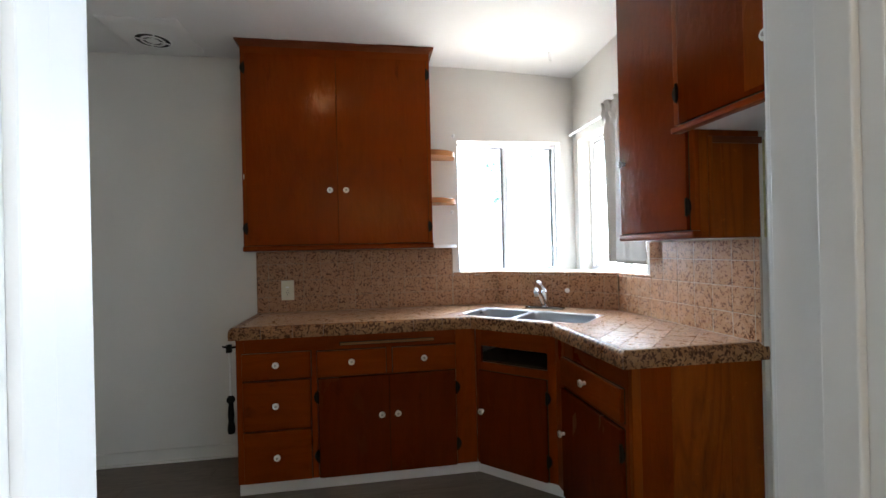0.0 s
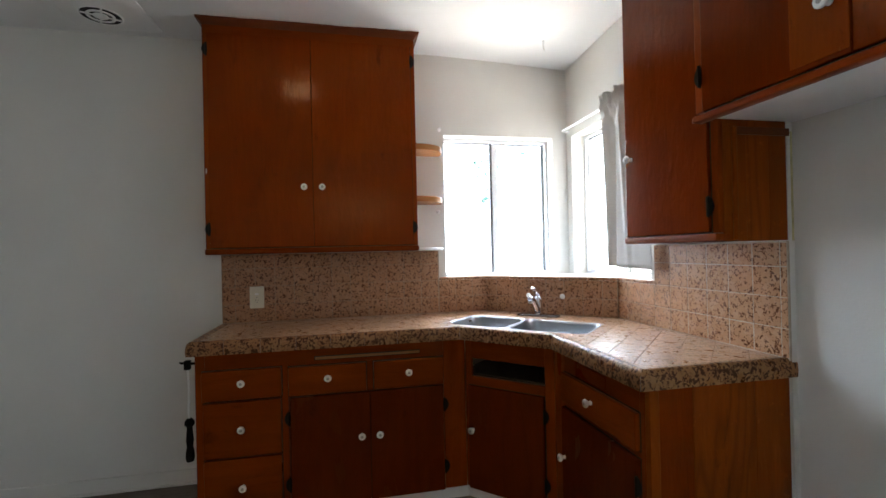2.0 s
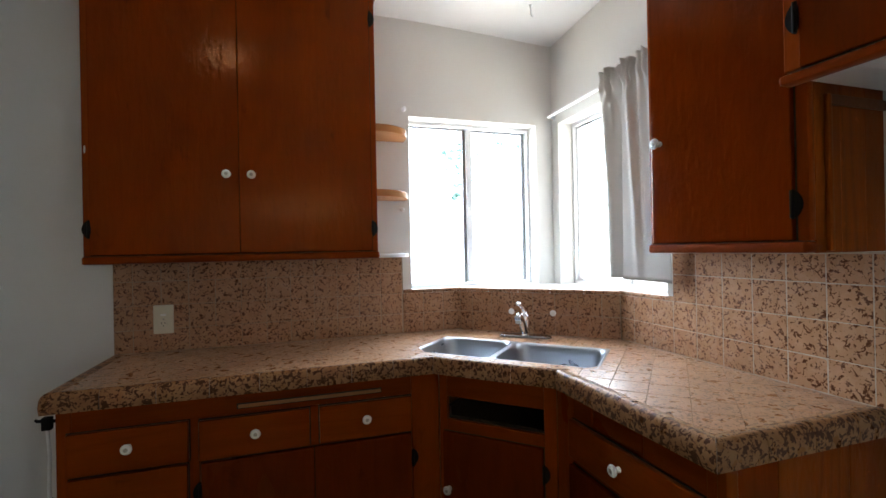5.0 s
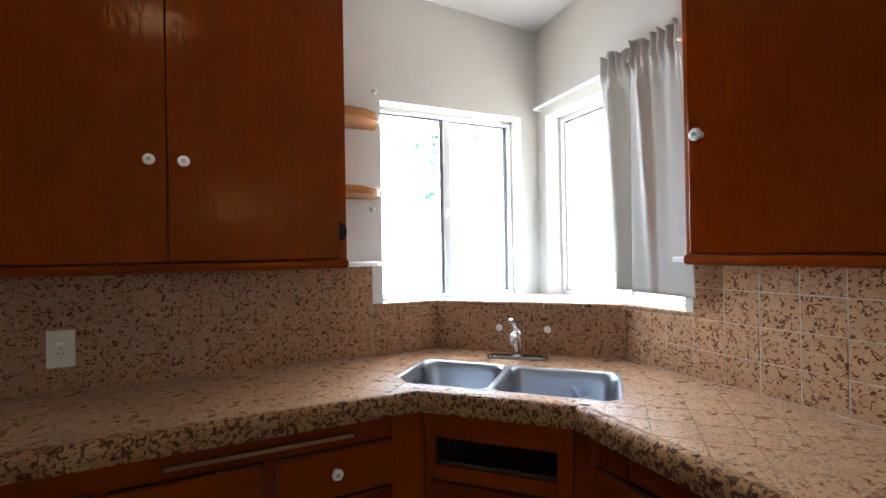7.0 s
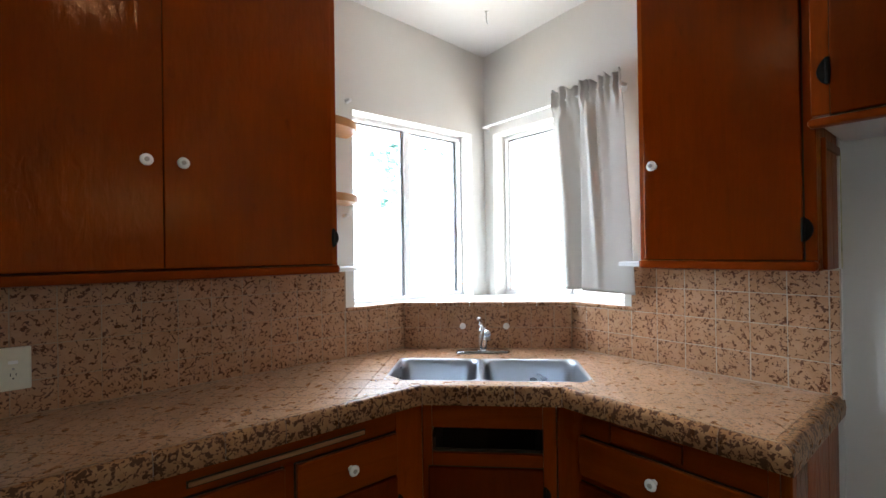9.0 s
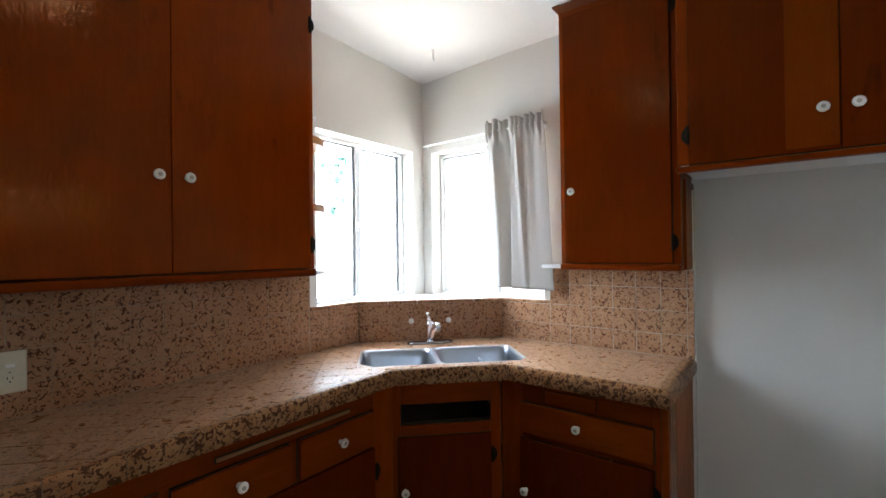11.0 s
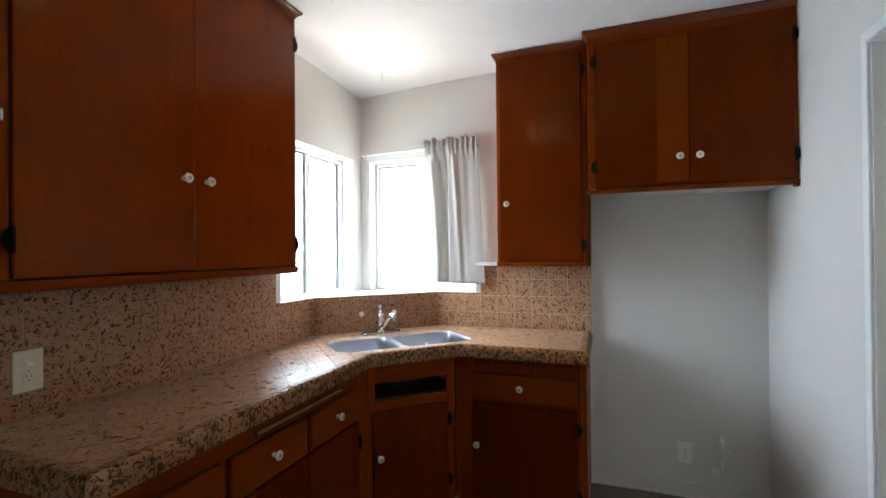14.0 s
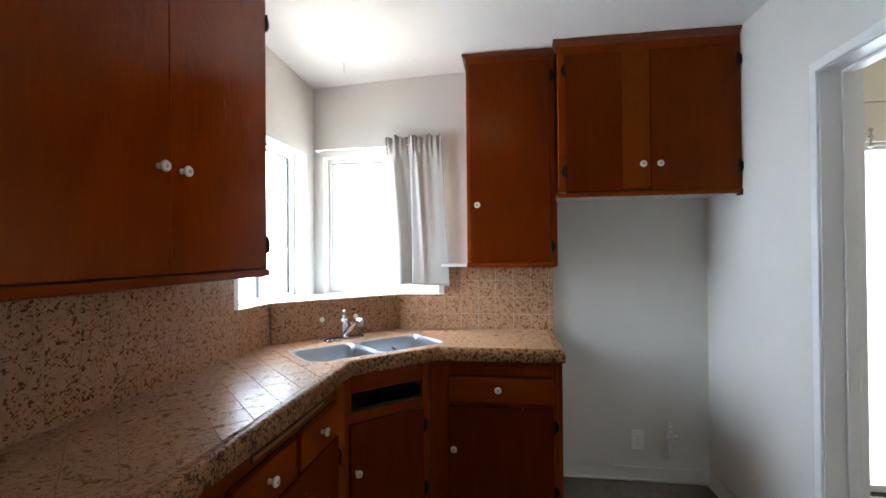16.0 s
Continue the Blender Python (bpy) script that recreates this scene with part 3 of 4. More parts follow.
def crown(parent, x0, x1, z0, z1, y, out=0.026, left=None, right=None):
    """A small crown moulding along the top of a cabinet; left and right: how far its returns run back."""
    b = bmesh.new()
    steps = [(0.0, z0), (0.004, z0 + 0.004), (0.007, z0 + (z1 - z0) * 0.35), (0.016, z0 + (z1 - z0) * 0.55), (out, z0 + (z1 - z0) * 0.72), (out, z1), (-0.01, z1)]
    a0, a1 = (1 if left is not None else 0), (1 if right is not None else 0)
    lo = [b.verts.new((x0 - a0 * max(d, 0), y - d, z)) for d, z in steps]
    hi = [b.verts.new((x1 + a1 * max(d, 0), y - d, z)) for d, z in steps]
    for i in range(len(steps) - 1):
        b.faces.new((lo[i], hi[i], hi[i + 1], lo[i + 1]))
    for flag, base, x, s, run in ((a0, lo, x0, -1, left), (a1, hi, x1, 1, right)):
        if flag:
            far = [b.verts.new((x + s * max(d, 0), run, z)) for d, z in steps]
            for i in range(len(steps) - 1):
                b.faces.new((base[i], base[i + 1], far[i + 1], far[i]))
    top = part("crown", b, FRAME_CROWN, parent, "dark varnished crown moulding")
    b = bmesh.new()
    jig = random.Random(round(x0 * 100) + round(x1 * 1000))
    n = 40
    tube(b, [(x0 + (x1 - x0) * i / n, y - out + 0.003, z1 + 0.001 + jig.uniform(-0.001, 0.001)) for i in range(n + 1)], [jig.choice((0.0012, 0.002, 0.003, 0.0045)) for i in range(n + 1)], 8)
    part("caulk", b, CEIL, top, "uneven line of white caulk")


FRAME_CROWN = wood("crown_board", (0.150, 0.036, 0.012), (0.080, 0.018, 0.006), "X", 0.36, 0.4, 0.8, 0.3, 0.2)

# wall cabinet on the window wall, beside the window
UX0, UX1, UY, UZ0 = -0.735, 0.393, 2.812, 1.312
uc = thing("wall_cabinet", "red-brown varnished two-door wall cabinet reaching the ceiling", "cabinet", pose(0, UY, 0))
bm = bmesh.new()
box(bm, UX0 + 0.004, UX1 - 0.004, 0.020, NORTH - UY - 0.001, UZ0 + 0.012, TOP - 0.03, 0.002)
part("body", bm, DOOR_WOOD, uc)
strips(uc, "stile", FRAME_WOOD, ((UX0, UX0 + 0.030, UZ0 + 0.03, 2.48), (UX1 - 0.030, UX1, UZ0 + 0.03, 2.48)), 0, 0.022)
strips(uc, "top_rail", RAIL_WOOD, ((UX0, UX1, 2.48, 2.555),), 0, 0.022)
strips(uc, "bottom_rail", RAIL_WOOD, ((UX0 - 0.004, UX1 + 0.006, UZ0, UZ0 + 0.032),), -0.012, 0.05, 0.009, "rounded bottom rail")
crown(uc, UX0, UX1, 2.530, 2.567, 0, 0.026, NORTH - UY, NORTH - UY)
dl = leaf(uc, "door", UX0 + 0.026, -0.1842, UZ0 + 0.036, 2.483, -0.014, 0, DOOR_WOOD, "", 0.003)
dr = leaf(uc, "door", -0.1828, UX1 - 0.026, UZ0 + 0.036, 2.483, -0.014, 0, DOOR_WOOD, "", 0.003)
bm = bmesh.new()
lathe(bm, [(0.007, 0), (0.006, 0.001), (0.001, 0.0012)], 7, pose(UX0 + 0.010, -0.0002, 1.755, 90) @ Matrix.Diagonal((0.5, 2.4, 1, 1)))
part("paint_chip", bm, TRIM, uc, "small white paint chip")
knob(dl, -0.229, -0.014, 1.671)
knob(dr, -0.134, -0.014, 1.671)
for z in (2.395, 1.447):
    hinge(dl, UX0 + 0.024, -0.012, z, -1)
    hinge(dr, UX1 - 0.024, -0.012, z, 1)

# rounded corner shelves between the cabinet and the window


def corner_shelf(name, label, m, rx, ry, thick, material):
    b = bmesh.new()
    pts = [(0, ry), (0, 0.0)]
    for i in range(11):
        a = math.pi / 2 * i / 10
        pts.append((rx * math.sin(a) ** 0.9, ry - ry * math.cos(a) ** 0.55 * 1.0))
    out = []
    for p in pts:
        if not out or math.hypot(p[0] - out[-1][0], p[1] - out[-1][1]) > 1e-4:
            out.append(p)
    prism(b, out, 0, thick, 0.004)
    ob = tagged(new(name, mesh_of(name, b, material)), label, "shelf", "corner shelves")
    ob.matrix_world = m
    return ob


SX = UX1 + 0.001
corner_shelf("corner_shelf", "rounded orange wooden corner shelf beside wall cabinet", pose(SX, 2.885, 1.915), 0.190, NORTH - 2.885, 0.036, SHELF_WOOD)
corner_shelf("corner_shelf", "rounded orange wooden corner shelf beside wall cabinet", pose(SX, 2.885, 1.605), 0.190, NORTH - 2.885, 0.034, SHELF_WOOD)
corner_shelf("corner_shelf", "rounded white painted corner shelf above tiles", pose(SX, 2.885, 1.312), 0.190, NORTH - 2.885, 0.018, TRIM)

# narrow wall cabinet on the sink's other side
FZ_LOW = 1.692
NX, NY0, NY1, NZ0 = 1.205, 1.512, 2.020, 1.318
nc = thing("wall_cabinet", "narrow red-brown varnished one-door wall cabinet", "cabinet", pose(NX, NY1, 0, 0, 0, -90))
wide, deep = NY1 - NY0, EAST - NX
bm = bmesh.new()
box(bm, 0.004, wide - 0.018, 0.020, deep - 0.001, NZ0 + 0.012, 2.53, 0.002)
part("body", bm, DOOR_WOOD, nc)
for i in range(3):
    bm = bmesh.new()
    box(bm, wide - 0.018, wide, 0.022 + (NOOK - NX - 0.024) * i / 3, 0.022 + (NOOK - NX - 0.024) * (i + 1) / 3 - 0.001, NZ0, 2.53, 0.0015)
    part("side_board", bm, AMBER_WOOD, nc, "amber varnished side board")
strips(nc, "stile", FRAME_WOOD, ((0, 0.026, NZ0 + 0.03, 2.50), (wide - 0.034, wide, NZ0 + 0.03, 2.50)), 0, 0.022)
strips(nc, "top_rail", RAIL_WOOD, ((0, wide, 2.50, 2.555),), 0, 0.022)
strips(nc, "bottom_rail", RAIL_WOOD, ((-0.004, wide, NZ0, NZ0 + 0.030),), -0.012, 0.05, 0.009, "rounded bottom rail")
crown(nc, 0, wide - 0.002, 2.530, 2.562, 0, 0.022, deep)
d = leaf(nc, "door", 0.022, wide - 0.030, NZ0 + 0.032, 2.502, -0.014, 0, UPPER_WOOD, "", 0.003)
knob(d, 0.063, -0.014, 1.678)
for z in (2.405, 1.437):
    hinge(d, wide - 0.028, -0.012, z, 1)
bm = bmesh.new()
box(bm, wide, wide + 0.007, 0.068, NOOK - NX - 0.012, FZ_LOW - 0.016, FZ_LOW + 0.010, 0.002)
part("cleat", bm, FRAME_CROWN, nc, "dark stained support strip")
bm = bmesh.new()
box(bm, wide, wide + 0.012, 0.052, 0.068, NZ0 + 0.004, FZ_LOW + 0.010, 0.004)
part("corner_bead", bm, AMBER_WOOD, nc, "amber corner bead")
bm = bmesh.new()
box(bm, wide + 0.0005, wide + 0.007, NOOK - NX - 0.010, NOOK - NX - 0.001, NZ0 - 0.002, FZ_LOW, 0.002)
part("caulk", bm, plain("old_cream_paint", (0.55, 0.50, 0.27), 0.6, wear=0.4), nc, "yellowed old paint edge")
corner_shelf("corner_shelf", "small rounded white corner shelf beside narrow cabinet", pose(EAST, NY1 + 0.001, 1.318, 0, 0, 90), 0.180, 0.105, 0.018, TRIM)

# wide cabinet over the refrigerator space
FX, FY0, FY1, FZ0 = 1.118, 0.574, 1.505, 1.704
fc = thing("wall_cabinet", "wide red-brown two-door cabinet above empty refrigerator space", "cabinet", pose(FX, FY1, 0, 0, 0, -90))
wide, deep = FY1 - FY0, NOOK - FX
bm = bmesh.new()
box(bm, 0.002, wide, 0.020, deep - 0.001, FZ0 + 0.03, 2.555, 0.002)
part("body", bm, DOOR_WOOD, fc)
bm = bmesh.new()
box(bm, 0.006, wide - 0.004, 0.030, deep - 0.002, FZ0 + 0.018, FZ0 + 0.031, 0.001)
part("underside", bm, TRIM, fc, "white painted underside")
strips(fc, "stile", FRAME_WOOD, ((0, 0.040, FZ0 + 0.03, 2.49), (wide - 0.030, wide, FZ0 + 0.03, 2.49)), 0, 0.022)
strips(fc, "top_rail", RAIL_WOOD, ((0, wide, 2.478, 2.560),), 0, 0.022)
strips(fc, "bottom_rail", RAIL_WOOD, ((-0.006, wide + 0.004, FZ0, FZ0 + 0.022),), -0.012, 0.03, 0.007, "rounded bottom rail")
crown(fc, 0, wide, 2.530, 2.567, 0, 0.024, deep * 0.25)
bm = bmesh.new()
box(bm, wide - 0.022, wide + 0.002, -0.010, 0.030, FZ0 - 0.012, FZ0 + 0.004, 0.005)
part("end_block", bm, FRAME_CROWN, fc, "small dark end block")
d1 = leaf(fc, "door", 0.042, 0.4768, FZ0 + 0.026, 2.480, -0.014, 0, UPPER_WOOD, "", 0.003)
bm = bmesh.new()
box(bm, 0.334, 0.474, -0.0155, -0.013, FZ0 + 0.039, 2.477, 0.001)
part("veneer_strip", bm, STRIPE_WOOD, d1, "lighter amber veneer strip")
d2 = leaf(fc, "door", 0.4782, wide - 0.024, FZ0 + 0.026, 2.480, -0.014, 0, UPPER_WOOD, "", 0.003)
knob(d1, 0.433, -0.0155, 1.866)
knob(d2, 0.519, -0.014, 1.866)
for z in (2.395, 1.842):
    hinge(d1, 0.038, -0.012, z, -1)
    hinge(d2, wide - 0.022, -0.012, z, 1)

# base cabinet under the long counter
BF, BZ = 2.540, 0.072
bx0, bx1 = -0.716, 0.588
bc = thing("base_cabinet", "red-brown varnished base cabinet with five drawers, two doors", "cabinet", pose(0, BF, 0))
bm = bmesh.new()
box(bm, bx0 + 0.001, bx1 - 0.03, 0.060, NORTH - BF - 0.002, BZ, 0.845, 0.001)
box(bm, bx0, bx0 + 0.018, 0.020, 0.060, BZ, 0.845, 0.001)
part("body", bm, DOOR_WOOD, bc)
strips(bc, "stile", FRAME_WOOD, ((bx0, bx0 + 0.042, BZ, 0.852), (-0.332, -0.300, BZ, 0.775), (0.470, bx1 - 0.001, BZ, 0.852)), 0, 0.022, 0.002)
strips(bc, "rail", RAIL_WOOD, ((-0.674, 0.470, 0.765, 0.852), (-0.674, -0.332, 0.618, 0.640), (-0.674, -0.332, 0.346, 0.364), (-0.300, 0.470, 0.612, 0.630), (0.074, 0.108, 0.630, 0.765), (-0.674, 0.470, BZ, 0.088)), 0.001, 0.021, 0.002)
for x0, x1, z0, z1, kx, kz in ((-0.684, -0.330, 0.626, 0.766, -0.507, 0.706), (-0.680, -0.334, 0.356, 0.616, -0.510, 0.490), (-0.680, -0.334, 0.080, 0.348, -0.508, 0.217), (-0.298, 0.074, 0.622, 0.760, -0.112, 0.701), (0.110, 0.466, 0.622, 0.760, 0.284, 0.699)):
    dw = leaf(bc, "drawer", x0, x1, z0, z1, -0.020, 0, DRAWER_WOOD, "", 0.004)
    knob(dw, kx, -0.020, kz)
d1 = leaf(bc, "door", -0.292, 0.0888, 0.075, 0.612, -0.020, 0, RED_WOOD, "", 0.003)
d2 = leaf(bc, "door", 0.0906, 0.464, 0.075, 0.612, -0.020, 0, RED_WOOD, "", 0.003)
knob(d1, 0.046, -0.020, 0.402)
knob(d2, 0.134, -0.020, 0.402)
for z in (0.515, 0.197):
    hinge(d1, -0.296, -0.017, z, -1)
    hinge(d2, 0.468, -0.017, z, 1)
bm = bmesh.new()
box(bm, -0.172, 0.346, -0.006, 0.05, 0.7865, 0.799, 0.003)
part("cutting_board", bm, PALE_WOOD, bc, "pale edge of a pulled-in cutting board")
# flat strip on the uncut rail; the slot's shade is put into its colour
bm = bmesh.new()
box(bm, -0.177, 0.349, -0.0012, 0.003, 0.7835, 0.8035)
part("slot", bm, PAINTED_SHADE, bc, "dark strip painting the slot's shade round the cutting board")

# corner sink cabinet, turned by 45 degrees
DV = 3.130 / R2
ua, ub = (0.588 - 2.542) / R2, (0.930 - 2.200) / R2
dc = thing("base_cabinet", "corner sink base cabinet with open slot and one door", "cabinet", pose(0, 0, 0, 0, 0, -45) @ pose(0, DV, 0))
strips(dc, "stile", FRAME_WOOD, ((ua, -1.346, BZ, 0.852), (-0.945, ub, BZ, 0.852)), 0, 0.022, 0.002)
strips(dc, "rail", RAIL_WOOD, ((-1.346, -0.945, 0.744, 0.852), (-1.346, -0.945, 0.605, 0.652), (-1.346, -0.945, BZ, 0.086)), 0.001, 0.021, 0.003)
bm = bmesh.new()
box(bm, ua + 0.03, ua + 0.045, 0.022, 0.30, BZ, 0.70)
box(bm, ub - 0.045, ub - 0.03, 0.022, 0.30, BZ, 0.70)
box(bm, ua + 0.03, ub - 0.03, 0.30, 0.315, BZ, 0.70)
box(bm, ua + 0.045, ub - 0.045, 0.022, 0.30, BZ, BZ + 0.015)
box(bm, ua + 0.01, ub - 0.01, 0.022, 0.030, 0.60, 0.66)
part("body", bm, PAINTED_SHADE, dc, "unlit inside behind the open slot", False)
d = leaf(dc, "door", -1.358, -0.948, 0.075, 0.606, -0.020, 0, RED_WOOD, "", 0.003)
knob(d, -1.330, -0.020, 0.382)
for z in (0.515, 0.19):
    hinge(d, -0.944, -0.017, z, 1)

# base cabinet under the short counter
EF, EY0, EY1 = 0.930, 1.520, 2.198
ec = thing("base_cabinet", "red-brown base cabinet with one drawer, amber end panel", "cabinet", pose(EF, EY1, 0, 0, 0, -90))
wide, deep = EY1 - EY0, EAST - EF
bm = bmesh.new()
box(bm, 0.03, wide - 0.02, 0.060, deep - 0.002, BZ, 0.845, 0.001)
part("body", bm, DOOR_WOOD, ec)
edges = (0.0, 0.038, 0.165, 0.410, NOOK - EF)
for i, (a, b) in enumerate(zip(edges, edges[1:])):
    bm = bmesh.new()
    box(bm, wide - 0.020 + (0.002 if i == 1 else 0), wide + (0.004 if i == 0 else 0), a + 0.0008, b - 0.0008, 0.0, 0.852, 0.0025 if i == 0 else 0.0012)
    part("end_board", bm, AMBER_WOOD if i != 1 else DOOR_WOOD, ec, "amber varnished end board" if i != 1 else "")
strips(ec, "stile", FRAME_WOOD, ((0.001, 0.104, BZ, 0.852), (wide - 0.046, wide - 0.021, BZ, 0.852)), 0, 0.022, 0.002)
strips(ec, "rail", RAIL_WOOD, ((0.104, wide - 0.046, 0.830, 0.852), (0.104, 0.200, 0.762, 0.830), (0.430, wide - 0.046, 0.762, 0.830), (0.104, wide - 0.046, 0.600, 0.630), (0.104, wide - 0.046, BZ, 0.086)), 0.001, 0.021, 0.002)
bm = bmesh.new()
box(bm, 0.206, 0.424, 0.004, 0.03, 0.768, 0.822, 0.003)
box(bm, 0.204, 0.426, 0.016, 0.028, 0.757, 0.832)
part("cutting_board", bm, RAIL_WOOD, ec, "dark stained cutting board front in its slot")
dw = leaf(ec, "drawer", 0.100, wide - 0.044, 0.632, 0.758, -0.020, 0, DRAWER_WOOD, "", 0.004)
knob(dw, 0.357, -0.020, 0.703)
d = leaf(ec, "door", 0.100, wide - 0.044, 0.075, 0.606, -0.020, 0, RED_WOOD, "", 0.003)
knob(d, 0.128, -0.020, 0.392)
for z in (0.520, 0.19):
    hinge(d, wide - 0.040, -0.017, z, 1)

# white toe board round the foot of the base cabinets
bm = bmesh.new()
box(bm, bx0, 0.600, BF + 0.030, BF + 0.048, 0, BZ - 0.001, 0.001)
box(bm, ua - 0.012, ub + 0.012, DV + 0.030, DV + 0.048, 0, BZ - 0.001, 0.001, pose(0, 0, 0, 0, 0, -45))
box(bm, EF + 0.030, EF + 0.048, EY0 + 0.02, 2.215, 0, BZ - 0.001, 0.001)
solid("toe_board", bm, TRIM, "white painted toe board under base cabinets", "toe board", "structure")

# ---- tiled worktop ----


def clip(points, a, b, c):
    """The part of a polygon where a x + b y >= c."""
    out = []
    for i, p in enumerate(points):
        q = points[(i + 1) % len(points)]
        dp, dq = a * p[0] + b * p[1] - c, a * q[0] + b * q[1] - c
        if dp >= 0:
            out.append(p)
        if dp * dq < 0:
            s = dp / (dp - dq)
            out.append((p[0] + s * (q[0] - p[0]), p[1] + s * (q[1] - p[1])))
    return out


def area(points):
    return 0.5 * sum(p[0] * q[1] - q[0] * p[1] for p, q in zip(points, points[1:] + points[:1]))


CX0, CY0, CE, CEND, CD = -0.738, 2.490, 0.893, 1.505, 3.040
TW = 0.046
SU0, SU1, SV0, SV1 = -1.532, -0.752, 2.238, 2.585
jx, jy = CD - CY0, CD - CE


def regions(g):
    """Convex pieces of the worktop, kept g clear of its front edges, as half planes a x + b y >= c."""
    k = 1 / R2
    f = (k, k, CD * k + g)
    c = [f, (-k, -k, -3.955 * k), (1, 0, jx), (0, 1, jy), (-1, 0, -EAST), (0, -1, -NORTH)]
    u = lambda s, v: (s * k, -s * k, s * v)
    w = lambda s, v: (s * k, s * k, s * v)
    return [
        [(1, 0, CX0 + g), (-1, 0, -jx), (0, 1, CY0 + g), (0, -1, -NORTH)],
        [(1, 0, CE + g), (-1, 0, -EAST), (0, 1, CEND + g), (0, -1, -jy)],
        c + [w(-1, SV0)], c + [w(1, SV1)],
        c + [w(1, SV0), w(-1, SV1), u(-1, SU0)], c + [w(1, SV0), w(-1, SV1), u(1, SU1)],
    ]


worktop = thing("worktop", "tan dark-flecked glazed tile worktop with thick tiled edge", "worktop")
bm = bmesh.new()
big = [(-2, 0), (3, 0), (3, 5), (-2, 5)]
for planes in regions(0.006):
    poly = big
    for h in planes:
        poly = clip(poly, *h)
    prism(bm, poly, 0.852, COUNTER - 0.0030)
part("mortar_bed", bm, DARK_GROUT, worktop, "brown grout", False)


def edge_piece(p, q, cut_p, cut_q, inward):
    """One edge tile between two points of the front edge; cut_p and cut_q shift its inner corners for mitres."""
    b = bmesh.new()
    p, q, n = Vector((*p, 0)), Vector((*q, 0)), Vector((*inward, 0))
    t = (q - p).normalized()
    margin = 0.0012
    prof = [(0.012, 0.846), (0.0, 0.848), (-0.002, 0.872), (0.0, 0.893), (0.004, 0.905), (0.011, 0.9125), (0.019, 0.9145), (0.030, 0.9125), (TW, COUNTER), (TW, 0.890)]
    lo = [b.verts.new(p + n * d + t * (margin + cut_p * d) + Vector((0, 0, z))) for d, z in prof]
    hi = [b.verts.new(q + n * d - t * (margin + cut_q * d) + Vector((0, 0, z))) for d, z in prof]
    k = len(prof)
    for i in range(k):
        b.faces.new((lo[i], lo[(i + 1) % k], hi[(i + 1) % k], hi[i]))
    b.faces.new(lo[::-1]), b.faces.new(hi)
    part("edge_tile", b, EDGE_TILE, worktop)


k8 = math.tan(radians(22.5))
runs = [((CX0, NORTH), (CX0, CY0), (1, 0), 0, 1), ((CX0, CY0), (jx, CY0), (0, 1), 1, -k8), ((jx, CY0), (CE, jy), (1 / R2, 1 / R2), -k8, -k8), ((CE, jy), (CE, CEND), (1, 0), -k8, 1), ((CE, CEND), (NOOK, CEND), (0, 1), 1, 0)]
for p, q, inward, c0, c1 in runs:
    p, q = Vector(p), Vector(q)
    count = max(1, round((q - p).length / 0.152))
    for i in range(count):
        edge_piece(p.lerp(q, i / count), p.lerp(q, (i + 1) / count), c0 if i == 0 else 0, c1 if i == count - 1 else 0, inward)

# ---- sink and tap: local x along the diagonal, y towards the corner ----
DIAG = pose(0, 0, 0, 0, 0, -45)


def rounded(cx, cy, hx, hy, r, n=6):
    pts = []
    for k, (sx, sy) in enumerate(((1, 1), (-1, 1), (-1, -1), (1, -1))):
        for i in range(n + 1):
            a = math.pi / 2 * (k + i / n)
            pts.append((cx + sx * (hx - r) + r * math.cos(a), cy + sy * (hy - r) + r * math.sin(a)))
    return pts


sink = thing("sink", "brushed stainless steel double bowl sink set in tiles", "sink", DIAG)
mid = -1.168
for x0, x1 in ((SU0, mid), (mid, SU1)):
    bm = bmesh.new()
    cx, cy, hx, hy = (x0 + x1) / 2, (SV0 + SV1) / 2, (x1 - x0) / 2, (SV1 - SV0) / 2
    loops = []
    for inset, r, z in ((0.0, 0.004, 0.900), (0.0, 0.004, 0.9085), (0.003, 0.006, 0.9105), (0.009, 0.036, 0.9095), (0.013, 0.048, 0.905), (0.016, 0.055, 0.895), (0.020, 0.058, 0.87), (0.030, 0.062, 0.78), (0.036, 0.065, 0.752), (0.048, 0.065, 0.737), (0.070, 0.062, 0.731), (0.12, 0.04, 0.728)):
        loops.append([bm.verts.new((*p, z)) for p in rounded(cx, cy, hx - inset, hy - inset, r)])
    for a, b in zip(loops, loops[1:]):
        for i in range(len(a)):
            bm.faces.new((a[i], a[(i + 1) % len(a)], b[(i + 1) % len(a)], b[i]))
    bm.faces.new(loops[-1])
    bowl = part("bowl", bm, STEEL, sink)
    bm = bmesh.new()
    lathe(bm, [(0.042, 0.0), (0.042, 0.004), (0.034, 0.004), (0.030, -0.001), (0.004, -0.001)], 24, pose(cx, cy, 0.7295))
    part("drain", bm, CHROME, bowl, "chrome drain ring")

tap = thing("kitchen_tap", "chrome single-lever kitchen tap on dark base plate", "tap", DIAG @ pose(-1.160, 2.700, COUNTER + 0.0008, 0, 0, 7))
bm = bmesh.new()
lo = rounded(0, 0, 0.128, 0.030, 0.029, 8)
loops = [[bm.verts.new((x * s, y * s, z)) for x, y in lo] for s, z in ((1, 0), (1, 0.005), (0.96, 0.010), (0.86, 0.0125))]
for a, b in zip(loops, loops[1:]):
    for i in range(len(a)):
        bm.faces.new((a[i], a[(i + 1) % len(a)], b[(i + 1) % len(a)], b[i]))
bm.faces.new(loops[-1])
part("base_plate", bm, plain("dark_chrome", (0.35, 0.35, 0.36), 0.15, 1.0), tap, "dark oval base plate")
bm = bmesh.new()
